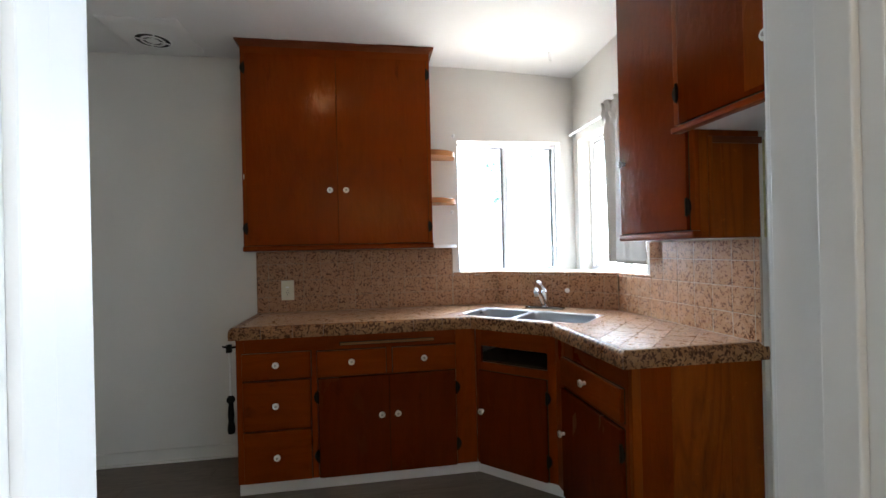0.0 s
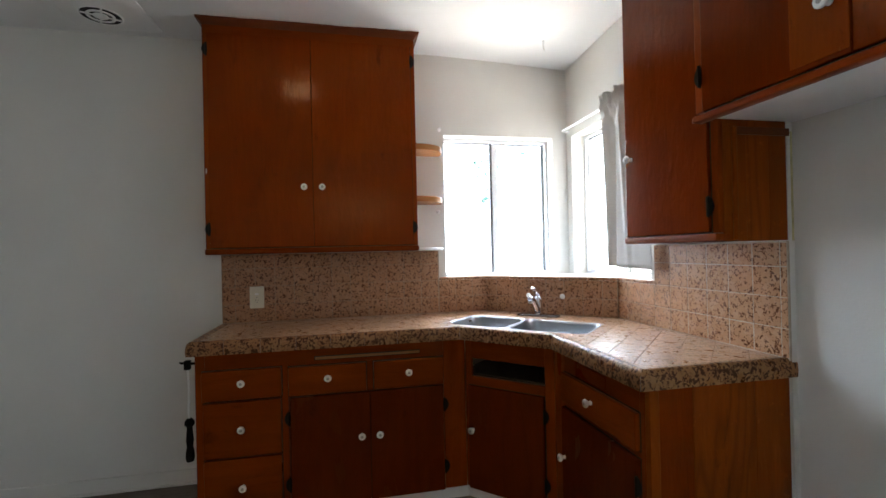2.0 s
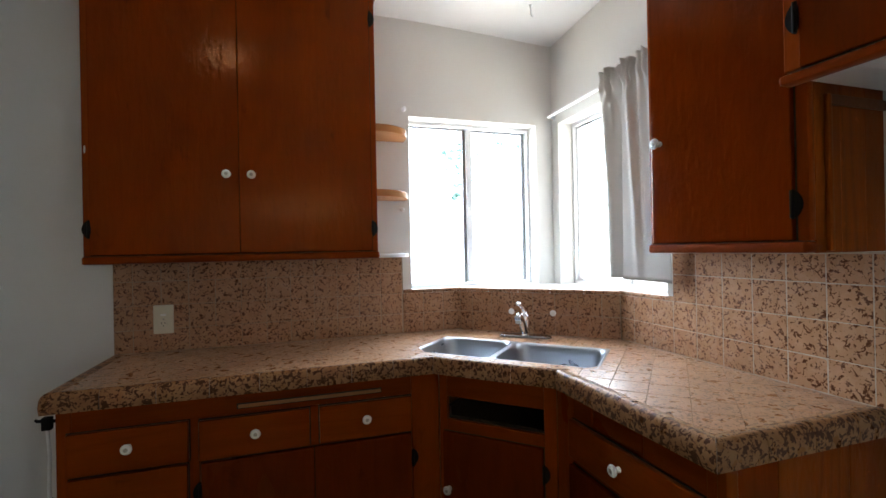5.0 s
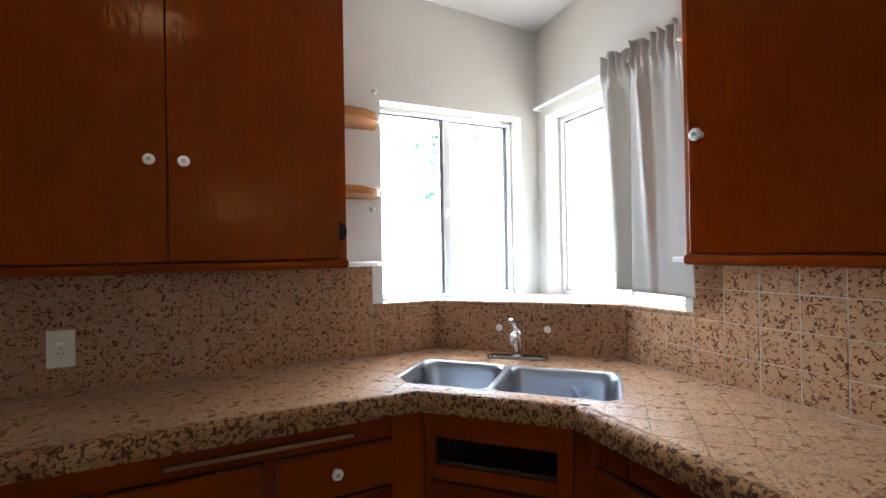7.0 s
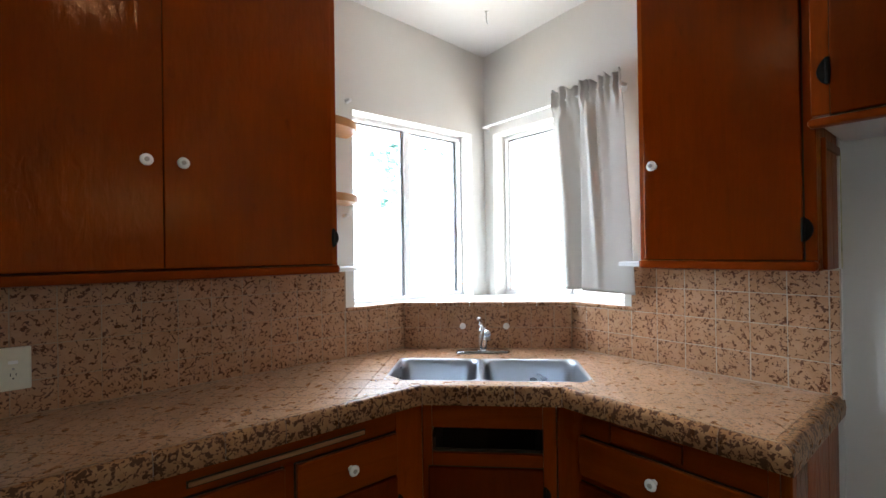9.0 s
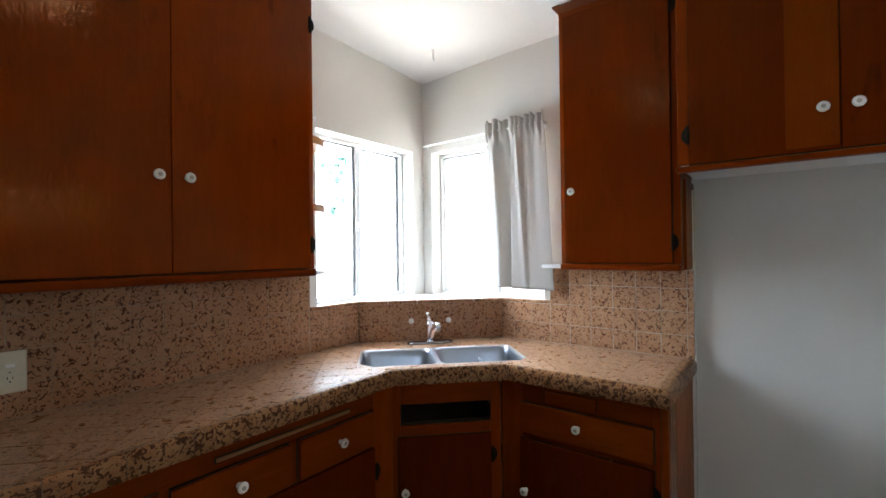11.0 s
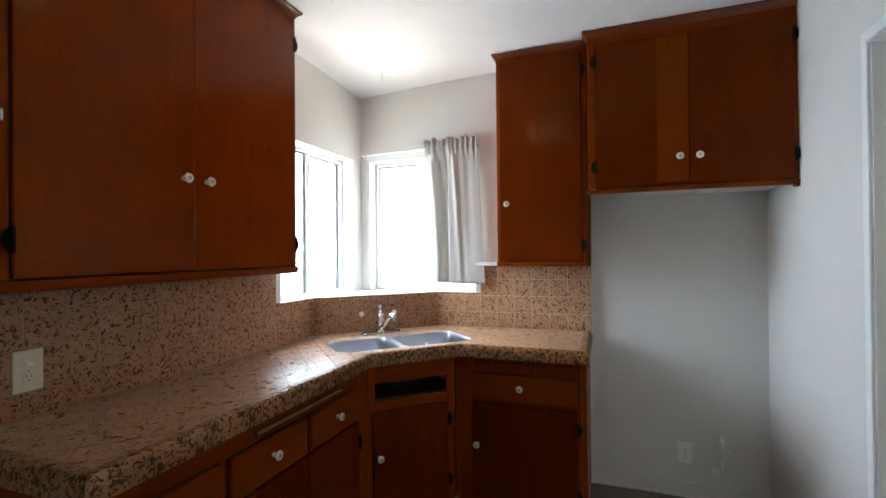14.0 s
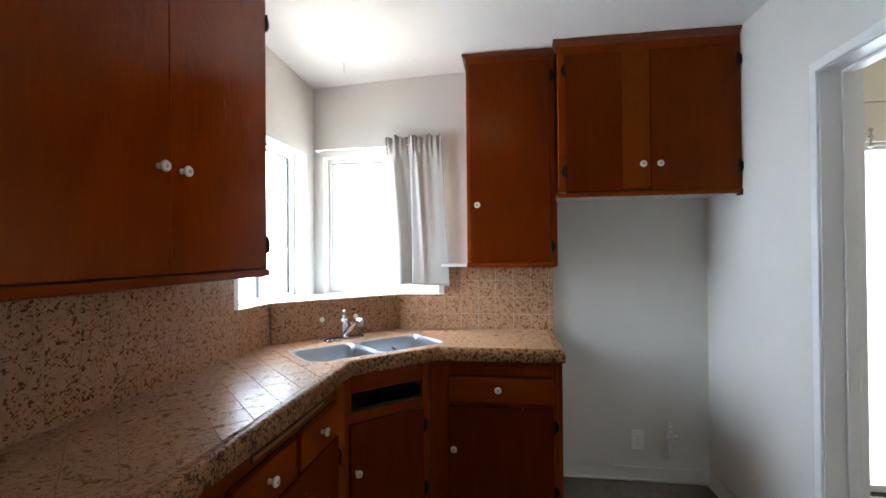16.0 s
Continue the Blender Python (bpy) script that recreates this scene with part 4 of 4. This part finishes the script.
lathe(bm, [(0.027, 0.010), (0.0245, 0.018), (0.0215, 0.032), (0.0205, 0.055), (0.0220, 0.080), (0.0225, 0.094), (0.0205, 0.106), (0.0165, 0.114), (0.010, 0.118), (0.003, 0.119)], 28)
part("column", bm, CHROME, tap)
bm = bmesh.new()
tube(bm, [(0, -0.002, 0.022), (0, -0.034, 0.048), (0, -0.070, 0.077), (0, -0.104, 0.103), (0, -0.123, 0.115), (0, -0.144, 0.121), (0, -0.170, 0.121), (0, -0.182, 0.120), (0, -0.186, 0.119)], [0.0185, 0.017, 0.0155, 0.015, 0.0155, 0.0165, 0.0165, 0.0145, 0.006], 20)
spout = part("spout", bm, CHROME, tap)
bm = bmesh.new()
lathe(bm, [(0.0115, 0.0), (0.0135, 0.001), (0.0135, 0.014), (0.011, 0.016)], 16, pose(0, -0.168, 0.0925))
part("aerator", bm, SCREW, spout)
bm = bmesh.new()
tube(bm, [(0, 0.000, 0.098), (-0.002, 0.002, 0.114), (-0.006, 0.003, 0.130), (-0.011, -0.004, 0.146), (-0.017, -0.018, 0.158), (-0.023, -0.036, 0.165), (-0.027, -0.050, 0.166)], [0.0170, 0.0150, 0.0135, 0.0130, 0.0130, 0.0120, 0.006], 20)
part("lever", bm, CHROME, tap, "chrome lever handle")

# ---- small things ----


def outlet(name, label, m, w, h, material, switch=False):
    o = thing(name, label, "outlet", m)
    b = bmesh.new()
    box(b, -w / 2, w / 2, -0.006, 0, -h / 2, h / 2, 0.004)
    plate = part("plate", b, material, o)
    if switch:
        b = bmesh.new()
        box(b, -0.018, 0.018, -0.0078, -0.005, 0.010, 0.031, 0.0015)
        rocker = part("switch_frame", b, material, plate)
        b = bmesh.new()
        box(b, -0.011, 0.011, -0.0128, -0.007, 0.0155, 0.0255, 0.002, None)
        part("switch_lever", b, WHITE_PLASTIC, rocker, "pale switch lever")
    for z in (-0.0195,) if switch else (-0.0195, 0.0195):
        b = bmesh.new()
        lathe(b, [(0.0165, 0), (0.0165, 0.0025), (0.0155, 0.0032)], 22, pose(0, -0.0055, z, 90))
        face = part("socket", b, material, plate)
        for x, hh in ((-0.0062, 0.0045), (0.0062, 0.0036)):
            b = bmesh.new()
            box(b, x - 0.0011, x + 0.0011, -0.0094, -0.0088, z + 0.003 - hh, z + 0.003 + hh)
            part("slot", b, DARK_SLOT, face)
        b = bmesh.new()
        lathe(b, [(0.0024, 0), (0.0024, 0.0006)], 10, pose(0, -0.0088, z - 0.0085, 90))
        part("slot", b, DARK_SLOT, face)
    b = bmesh.new()
    lathe(b, [(0.0034, 0), (0.0034, 0.001), (0.001, 0.0018)], 12, pose(0, -0.006, 0, 90))
    part("screw", b, SCREW, plate)
    return o


outlet("wall_outlet", "ivory plastic switch and outlet plate on tiled backsplash", pose(-0.537, NORTH - 0.0105, 1.056), 0.080, 0.128, IVORY, True)
outlet("wall_outlet", "white plastic double outlet low on painted wall", pose(NOOK, 1.010, 0.248, 0, 0, -90), 0.072, 0.118, WHITE_PLASTIC)

valve = thing("water_valve", "white painted water valve and pipe on wall", "water valve", pose(NOOK, 0.845, 0.160, 0, 0, -90))
bm = bmesh.new()
lathe(bm, [(0.032, 0.0), (0.030, 0.006), (0.012, 0.012)], 22, pose(0, 0, 0, 90))
part("wall_plate", bm, TRIM, valve)
bm = bmesh.new()
tube(bm, [(0, 0, 0), (0.002, -0.024, 0.0), (0.008, -0.036, 0.006), (0.010, -0.040, 0.02), (0.010, -0.040, 0.118)], [0.011, 0.011, 0.011, 0.0105, 0.0105], 12)
lathe(bm, [(0.010, 0.112), (0.015, 0.116), (0.017, 0.126), (0.017, 0.150), (0.013, 0.158), (0.010, 0.170), (0.013, 0.176), (0.013, 0.190), (0.008, 0.196), (0.007, 0.212), (0.003, 0.214)], 14, pose(0.010, -0.040, 0))
part("pipe", bm, TRIM, valve)
bm = bmesh.new()
tube(bm, [(0.010, -0.050, 0.140), (0.010, -0.078, 0.140)], [0.009, 0.008], 10)
for i in range(4):
    a = math.pi / 2 * i + 0.2
    c, q = math.cos(a), math.sin(a)
    tube(bm, [(0.010, -0.076, 0.140), (0.010 + 0.018 * c, -0.077, 0.140 + 0.018 * q), (0.010 + 0.026 * c, -0.077, 0.140 + 0.026 * q), (0.010 + 0.034 * c, -0.077, 0.140 + 0.034 * q)], [0.007, 0.006, 0.0105, 0.005], 10)
part("handle", bm, TRIM, valve, "white painted cross handle")

tool = thing("hanging_cord", "black-handled cord hanging from hook on cabinet side", "cord", pose(-0.772, 2.62, 0.79))
bm = bmesh.new()
tube(bm, [(0.055, 0, 0.0), (0.015, 0, 0.0), (-0.028, 0, 0.004), (-0.034, 0, 0.010)], [0.006, 0.006, 0.005, 0.004], 10)
box(bm, -0.014, 0.014, -0.012, 0.012, -0.028, 0.016, 0.004)
part("hook", bm, BLACK_IRON, tool, "black metal hook")
bm = bmesh.new()
tube(bm, [(0.0, 0, -0.02), (0.004, 0.004, -0.12), (0.002, 0, -0.22), (0.004, 0, -0.29)], 0.0055, 10)
part("cord", bm, WHITE_PLASTIC, tool, "pale cord")
bm = bmesh.new()
lathe(bm, [(0.010, -0.262), (0.021, -0.275), (0.022, -0.292), (0.012, -0.305), (0.014, -0.33), (0.017, -0.37), (0.013, -0.40), (0.018, -0.42), (0.020, -0.45), (0.016, -0.468), (0.004, -0.47)], 16, pose(0.004, 0, 0))
part("handle", bm, BLACK_IRON, tool, "black flared handle")

# ceiling fan grille over the stove space
vent = thing("exhaust_fan", "white square ceiling exhaust fan plate with round slotted grille", "exhaust fan", pose(-1.213, 2.838, TOP))
bm = bmesh.new()
loops = [[bm.verts.new((sx * a + 0.014, sy * a - 0.024, z)) for sx, sy in ((-1, -1), (1, -1), (1, 1), (-1, 1))] for a, z in ((0.202, 0), (0.202, -0.006), (0.182, -0.020), (0.15, -0.022))]
for a, b in zip(loops, loops[1:]):
    for i in range(4):
        bm.faces.new((a[i], a[(i + 1) % 4], b[(i + 1) % 4], b[i]))
bm.faces.new(loops[-1])
part("plate", bm, CEIL, vent)
bm = bmesh.new()
lathe(bm, [(0.098, -0.020), (0.097, -0.025), (0.091, -0.027), (0.088, -0.0235)], 36)
part("ring", bm, WHITE_PLASTIC, vent)
bm = bmesh.new()
lathe(bm, [(0.089, -0.0222), (0.089, -0.0238), (0.001, -0.0238)], 32)
part("dark_inside", bm, DARK_SLOT, vent, "dark fan opening")
bm = bmesh.new()
for r in (0.058,):
    lathe(bm, [(r - 0.006, -0.0235), (r - 0.006, -0.029), (r + 0.006, -0.029), (r + 0.006, -0.0235)], 32)
lathe(bm, [(0.034, -0.0236), (0.034, -0.028), (0.028, -0.031), (0.002, -0.032)], 24)
for i in range(4):
    box(bm, 0.030, 0.086, -0.005, 0.005, -0.029, -0.0237, 0.001, pose(0, 0, 0, 0, 0, 25 + 90 * i))
part("grille", bm, WHITE_PLASTIC, vent, "round white slotted grille")

# hook in the ceiling and pegs beside the window
bm = bmesh.new()
lathe(bm, [(0.010, 0), (0.009, -0.006), (0.003, -0.009)], 14)
tube(bm, [(0, 0, -0.006), (0, 0, -0.045), (0.004, 0, -0.055), (0.011, 0, -0.056)], 0.0042, 10)
hook = solid("ceiling_hook", bm, WHITE_PLASTIC, "small white metal hook in ceiling", "hook")
hook.matrix_world = pose(1.168, 2.75, TOP - 0.017)
for x, y, z in ((0.588, NORTH, 2.090), (0.570, NORTH, 1.560)):
    bm = bmesh.new()
    lathe(bm, [(0.012, 0), (0.011, 0.004), (0.006, 0.008), (0.006, 0.018), (0.010, 0.024), (0.009, 0.030), (0.003, 0.034)], 12, pose(0, 0, 0, 90))
    peg = solid("wall_peg", bm, TRIM, "small white painted peg on wall", "peg")
    peg.matrix_world = pose(x, y, z)

# curtain on its rod
rod = thing("curtain_rod", "thin white flat curtain rod over window", "curtain rod", pose(EAST, 3.055, 2.098, 0, 0, -90))
bm = bmesh.new()
tube(bm, [(0, -0.002, 0), (0, -0.036, 0), (0.008, -0.046, 0), (0.826, -0.046, 0.010), (0.838, -0.040, 0.010), (0.840, -0.002, 0.010)], 0.011, 10, 0.6)
part("pole", bm, TRIM, rod)
for x in (0.0, 0.840):
    bm = bmesh.new()
    box(bm, x - 0.012, x + 0.012, -0.004, 0, -0.018, 0.018, 0.002)
    part("bracket", bm, TRIM, rod)

bm = bmesh.new()
ny, nz = 110, 46
rows = []
for j in range(nz + 1):
    s = j / nz
    z = 2.160 - s * (2.160 - 1.206)
    row = []
    for i in range(ny + 1):
        f = i / ny
        # header frill over the rod pocket, then the rod, then falling folds
        top = max(0.0, 1 - s / 0.05)
        pocket = math.exp(-((s - 0.075) / 0.030) ** 2)
        fall = min(1.0, max(0.0, (s - 0.05) / 0.12))
        soft = max(0.0, 1 - s * 4.0)
        y = 2.572 - f * 0.372 - (s ** 0.85) * 0.074 * (1 - f) ** 1.3 - s * 0.042 * f + 0.008 * math.sin(7 * f + 3 * s) * fall * f * (1 - f)
        # two hanging lobes that meet in one sharp crease, and softer folds above
        cut = 0.42 - 0.15 * s
        if f < cut:
            g = f / cut
            lobe = 0.040 * math.sin(math.pi * min(1.0, g * 1.15)) - 0.052 * g ** 3
        else:
            g = (f - cut) / (1 - cut)
            rise = min(1.0, g / 0.10)
            lobe = -0.052 + 0.092 * rise * rise * (3 - 2 * rise) - 0.040 * max(0.0, g - 0.10) ** 0.8
        folds = -lobe * (0.35 + 0.65 * s)
        for centre, drift, broad, deep in ((0.12, 0.04, 0.035, 0.014), (0.27, 0.06, 0.035, -0.016), (0.55, 0.03, 0.030, 0.022), (0.63, 0.01, 0.030, -0.020), (0.80, -0.02, 0.050, -0.012)):
            folds -= deep * max(0.0, 1 - 0.9 * s) * math.exp(-((f - centre - drift * s) / (broad * (1 + 0.8 * s))) ** 2)
        gather = 0.015 * math.sin(2 * math.pi * 8.3 * f + 2.6 * math.sin(8 * f)) + 0.006 * math.sin(2 * math.pi * 14.1 * f + 1.7 * math.sin(13 * f))
        x = EAST - 0.056 - 0.010 * pocket + folds * fall + gather * (0.6 * top + 0.5 * pocket + soft * soft * 0.8) + 0.010 * f * s
        zz = z + top * (0.010 * math.sin(2 * math.pi * 4.6 * f + 2 * math.sin(6 * f)) + 0.005 * math.sin(2 * math.pi * 11.7 * f)) - 0.012 * s * f
        row.append(bm.verts.new((x, y, zz)))
    rows.append(row)
for a, b in zip(rows, rows[1:]):
    for i in range(ny):
        bm.faces.new((a[i], a[i + 1], b[i + 1], b[i]))
curtain = solid("curtain", bm, CLOTH, "light grey cloth curtain gathered at window side", "curtain")
solidify = curtain.modifiers.new("thickness", "SOLIDIFY")
solidify.thickness = 0.0018

# tree outside, one limb of which hangs close to the panes


def leaf_material():
    k = Nodes("sunlit_leaf", 0.5, spec=0.3)
    tone = k.mix(k.noise(k.place(world_space=True), 9, 3), (0.060, 0.115, 0.075), (0.035, 0.075, 0.050))
    k.put("Base Color", tone)
    t = k.node("ShaderNodeBsdfTranslucent", Color=(0.17, 0.27, 0.235, 1))
    m = k.node("ShaderNodeMixShader", Fac=0.6)
    k.t.links.new(k.b.outputs[0], m.inputs[1]), k.t.links.new(t.outputs[0], m.inputs[2])
    k.t.links.new(m.outputs[0], k.t.nodes["Material Output"].inputs[0])
    return k.m


tree = thing("tree", "leafy green tree with a limb close to the window", "tree", pose(1.9, 4.7, -0.3))
bm = bmesh.new()
tube(bm, [(0, 0, 0), (0.05, 0.02, 1.2), (0.0, 0.1, 2.4), (0.1, 0.0, 3.6)], [0.11, 0.09, 0.07, 0.03], 10)
rng = random.Random(5)
tips = []
for i in range(8):
    a, z = rng.uniform(0, 3.14), rng.uniform(2.0, 3.3)
    tip = Vector((0.9 * math.cos(a), 0.9 * math.sin(a), z + rng.uniform(0.4, 1.0)))
    tips.append((tip, 0.30, 0.30, 0.28, 150))
    tube(bm, [(0.03, 0.05, z), tuple(0.5 * v for v in (tip.x, tip.y, tip.z + z)), tuple(tip)], [0.04, 0.028, 0.010], 7)
for x, y, z in ((-0.87, -1.28, 2.25), (-0.15, -1.27, 2.37)):
    tube(bm, [(0.03, 0.05, 2.2), (0.5 * x, -0.5, 2.75), (x, y + 0.05, z + 0.12), (x, y, z - 0.1)], [0.04, 0.02, 0.006, 0.003], 7)
part("trunk", bm, plain("bark", (0.10, 0.075, 0.055), 0.9), tree)
tips += [(Vector((-0.88, -1.30, 2.24)), 0.040, 0.02, 0.045, 20), (Vector((-0.90, -1.30, 2.11)), 0.035, 0.02, 0.05, 14), (Vector((-0.91, -1.30, 1.98)), 0.030, 0.02, 0.04, 10), (Vector((-0.98, -1.30, 2.25)), 0.04, 0.02, 0.03, 6), (Vector((-0.62, -1.28, 2.34)), 0.10, 0.02, 0.02, 12), (Vector((0.15, -1.85, 2.20)), 0.012, 0.03, 0.05, 9)]
bm = bmesh.new()
for tip, dx, dy, dz, count in tips:
    for i in range(count):
        p = tip + Vector((rng.gauss(0, dx), rng.gauss(0, dy), rng.gauss(0, dz)))
        m = pose(p.x, p.y, p.z, rng.uniform(40, 130), rng.uniform(-70, 70), rng.uniform(-60, 60))
        w = rng.uniform(0.018, 0.036) * (1 if dx < 0.2 else 2)
        quad = [m @ Vector(v) for v in ((-w, 0, 0), (0, -0.5 * w, 0.004), (w, 0, 0), (0, 0.5 * w, 0.004))]
        bm.faces.new([bm.verts.new(v) for v in quad])
part("crown", bm, leaf_material(), tree, smooth=False)

# ---- tiles and planks ----
TP = 0.1105


def cells(a0, a1, start, pitch=TP):
    """Spans of tiles between a0 and a1, with a joint at start."""
    k = math.floor((a0 - start) / pitch)
    out = []
    while start + k * pitch < a1 - 1e-6:
        lo, hi = max(a0, start + k * pitch), min(a1, start + (k + 1) * pitch)
        if hi - lo > 0.012:
            out.append((lo, hi))
        k += 1
    return out


stock = {}


def tile(parent, w, h, m, material=None, thick=0.0055):
    """A wall tile with cushioned edges, its lower corner at m; alike tiles share one mesh."""
    key = (round(w, 3), round(h, 3), round(thick, 4))
    if key not in stock:
        b = bmesh.new()
        e = 0.0022
        lo = [b.verts.new(v) for v in ((0, 0, 0), (w, 0, 0), (w, 0, h), (0, 0, h))]
        md = [b.verts.new(v) for v in ((0, -thick + 0.0014, 0), (w, -thick + 0.0014, 0), (w, -thick + 0.0014, h), (0, -thick + 0.0014, h))]
        hi = [b.verts.new(v) for v in ((e, -thick, e), (w - e, -thick, e), (w - e, -thick, h - e), (e, -thick, h - e))]
        for p, q in ((lo, md), (md, hi)):
            for i in range(4):
                b.faces.new((p[i], p[(i + 1) % 4], q[(i + 1) % 4], q[i]))
        b.faces.new(hi)
        stock[key] = mesh_of("tile", b, WALL_TILE, False)
    ob = new("tile", stock[key])
    ob.parent = parent
    ob.matrix_local = m
    return ob


def backsplash(name, label, m, spans, rows_z, top_of, bed, grout=GROUT, grout_label="pale grout"):
    """Tiles on a wall: local x along it, y into it."""
    s = thing(name, label, "backsplash", m, kind="structure")
    b = bmesh.new()
    for x0, x1, z1 in bed:
        box(b, x0, x1, -0.0094, -0.0004, COUNTER - 0.006, z1)
    part("grout", b, grout, s, grout_label, False)
    g = 0.0008
    jig = random.Random(len(spans))
    for x0, x1 in spans:
        for z0, z1 in rows_z:
            t = min(z1, top_of(0.5 * (x0 + x1)))
            if t - z0 > 0.014:
                tile(s, x1 - x0 - 2 * g, t - z0 - 2 * g, pose(x0 + g, -0.005 + jig.uniform(-0.0004, 0.0004), z0 + g, jig.uniform(-0.25, 0.25), 0, jig.uniform(-0.25, 0.25)))
    return s


ROWS_Z = [(COUNTER + 0.002, 1.013), (1.013, 1.120), (1.120, 1.2275), (1.2275, 1.312)]
LOW = SILL - 0.0165
n_spans = cells(-0.730, 0.565, 0.0065) + cells(0.565, 0.890, 0.565 - 0.001)
bn = backsplash("backsplash_north", "pinkish tan tiles with dark brown flecks", pose(0, NORTH, 0), n_spans, ROWS_Z, lambda x: 1.311 if x < 0.565 else LOW, [(-0.730, 0.565, 1.310), (0.565, 0.892, LOW)], DULL_GROUT, "dull tan grout")
e_spans = [(2.520 - b, 2.520 - a) for a, b in cells(1.535, 2.520, 1.535)] + [(2.520 - 1.535, 2.520 - 1.508)]
be = backsplash("backsplash_east", "pinkish tan tiles with dark brown flecks", pose(EAST, 2.520, 0, 0, 0, -90), e_spans, ROWS_Z, lambda x: 1.316 if 2.520 - x < 2.180 else LOW, [(0, 2.520 - 2.180, LOW), (2.520 - 2.180, 2.520 - 1.507, 1.316)])
bd = backsplash("backsplash_corner", "pinkish tan tiles behind the corner sink", DIAG @ pose(0, 3.966 / R2, 0), cells(-1.549, -0.733, -1.367), ROWS_Z[:2], lambda x: LOW, [(-1.549, -0.731, LOW)], DULL_GROUT, "dull tan grout")
# bullnose caps along the sill
for owner, x0, x1 in ((bn, 0.567, 0.892), (be, 0.0, 2.520 - 2.182), (bd, -1.549, -0.733)):
    n = max(1, round((x1 - x0) / 0.152))
    for i in range(n):
        b = bmesh.new()
        a, c = x0 + (x1 - x0) * i / n + 0.001, x0 + (x1 - x0) * (i + 1) / n - 0.001
        box(b, a, c, -0.0125, 0.004, LOW + 0.0008, SILL + 0.003, 0.005)
        part("cap_tile", b, WALL_TILE, owner)
# plugged tap holes
for u in (-1.258, -1.045):
    b = bmesh.new()
    lathe(b, [(0.0155, 0), (0.0155, 0.003), (0.012, 0.005), (0.002, 0.0055)], 20, pose(u, -0.0105, 1.020, 90))
    part("hole_cap", b, WHITE_PLASTIC, bd, "round white plastic hole cap")

# worktop tiles, laid diagonally
k2 = 1 / R2
u_spans = cells(-2.75, 0.05, -2.02)
v_spans = cells(1.15, 3.00, SV0 - TP * 6)
for planes in regions(TW + 0.001):
    for u0, u1 in u_spans:
        for v0, v1 in v_spans:
            g = 0.0011
            poly = [((u + v) * k2, (v - u) * k2) for u, v in ((u0 + g, v0 + g), (u1 - g, v0 + g), (u1 - g, v1 - g), (u0 + g, v1 - g))]
            for h in planes:
                poly = clip(poly, *h)
                if len(poly) < 3:
                    break
            if len(poly) < 3 or abs(area(poly)) < 0.00012:
                continue
            if area(poly) < 0:
                poly = poly[::-1]
            b = bmesh.new()
            prism(b, poly, COUNTER - 0.008, COUNTER + 0.0002, 0.0005)
            part("tile", b, COUNTER_TILE, worktop, "", False)

# floor planks along x
rng = random.Random(11)
planks = {}
PW = 0.182
y = NORTH - PW * 0.6
row = 0
while y > -2.9:
    x = -2.9 + (0.37 * row % 1.0) * -1.2
    while x < EAST:
        x0, x1 = max(x, -2.9 if y < BACK else WEST), min(x + 1.2, EAST)
        if x1 - x0 > 0.03:
            key = round(x1 - x0, 3)
            if key not in planks:
                b = bmesh.new()
                box(b, 0.0008, x1 - x0 - 0.0008, 0.0008, PW - 0.0008, -0.011, 0.0, 0.0012)
                planks[key] = mesh_of("plank", b, PLANK)
            ob = new("plank", planks[key])
            ob.parent = floor
            ob.matrix_local = pose(x0, y, 0)
        x += 1.2
    y -= PW
    row += 1
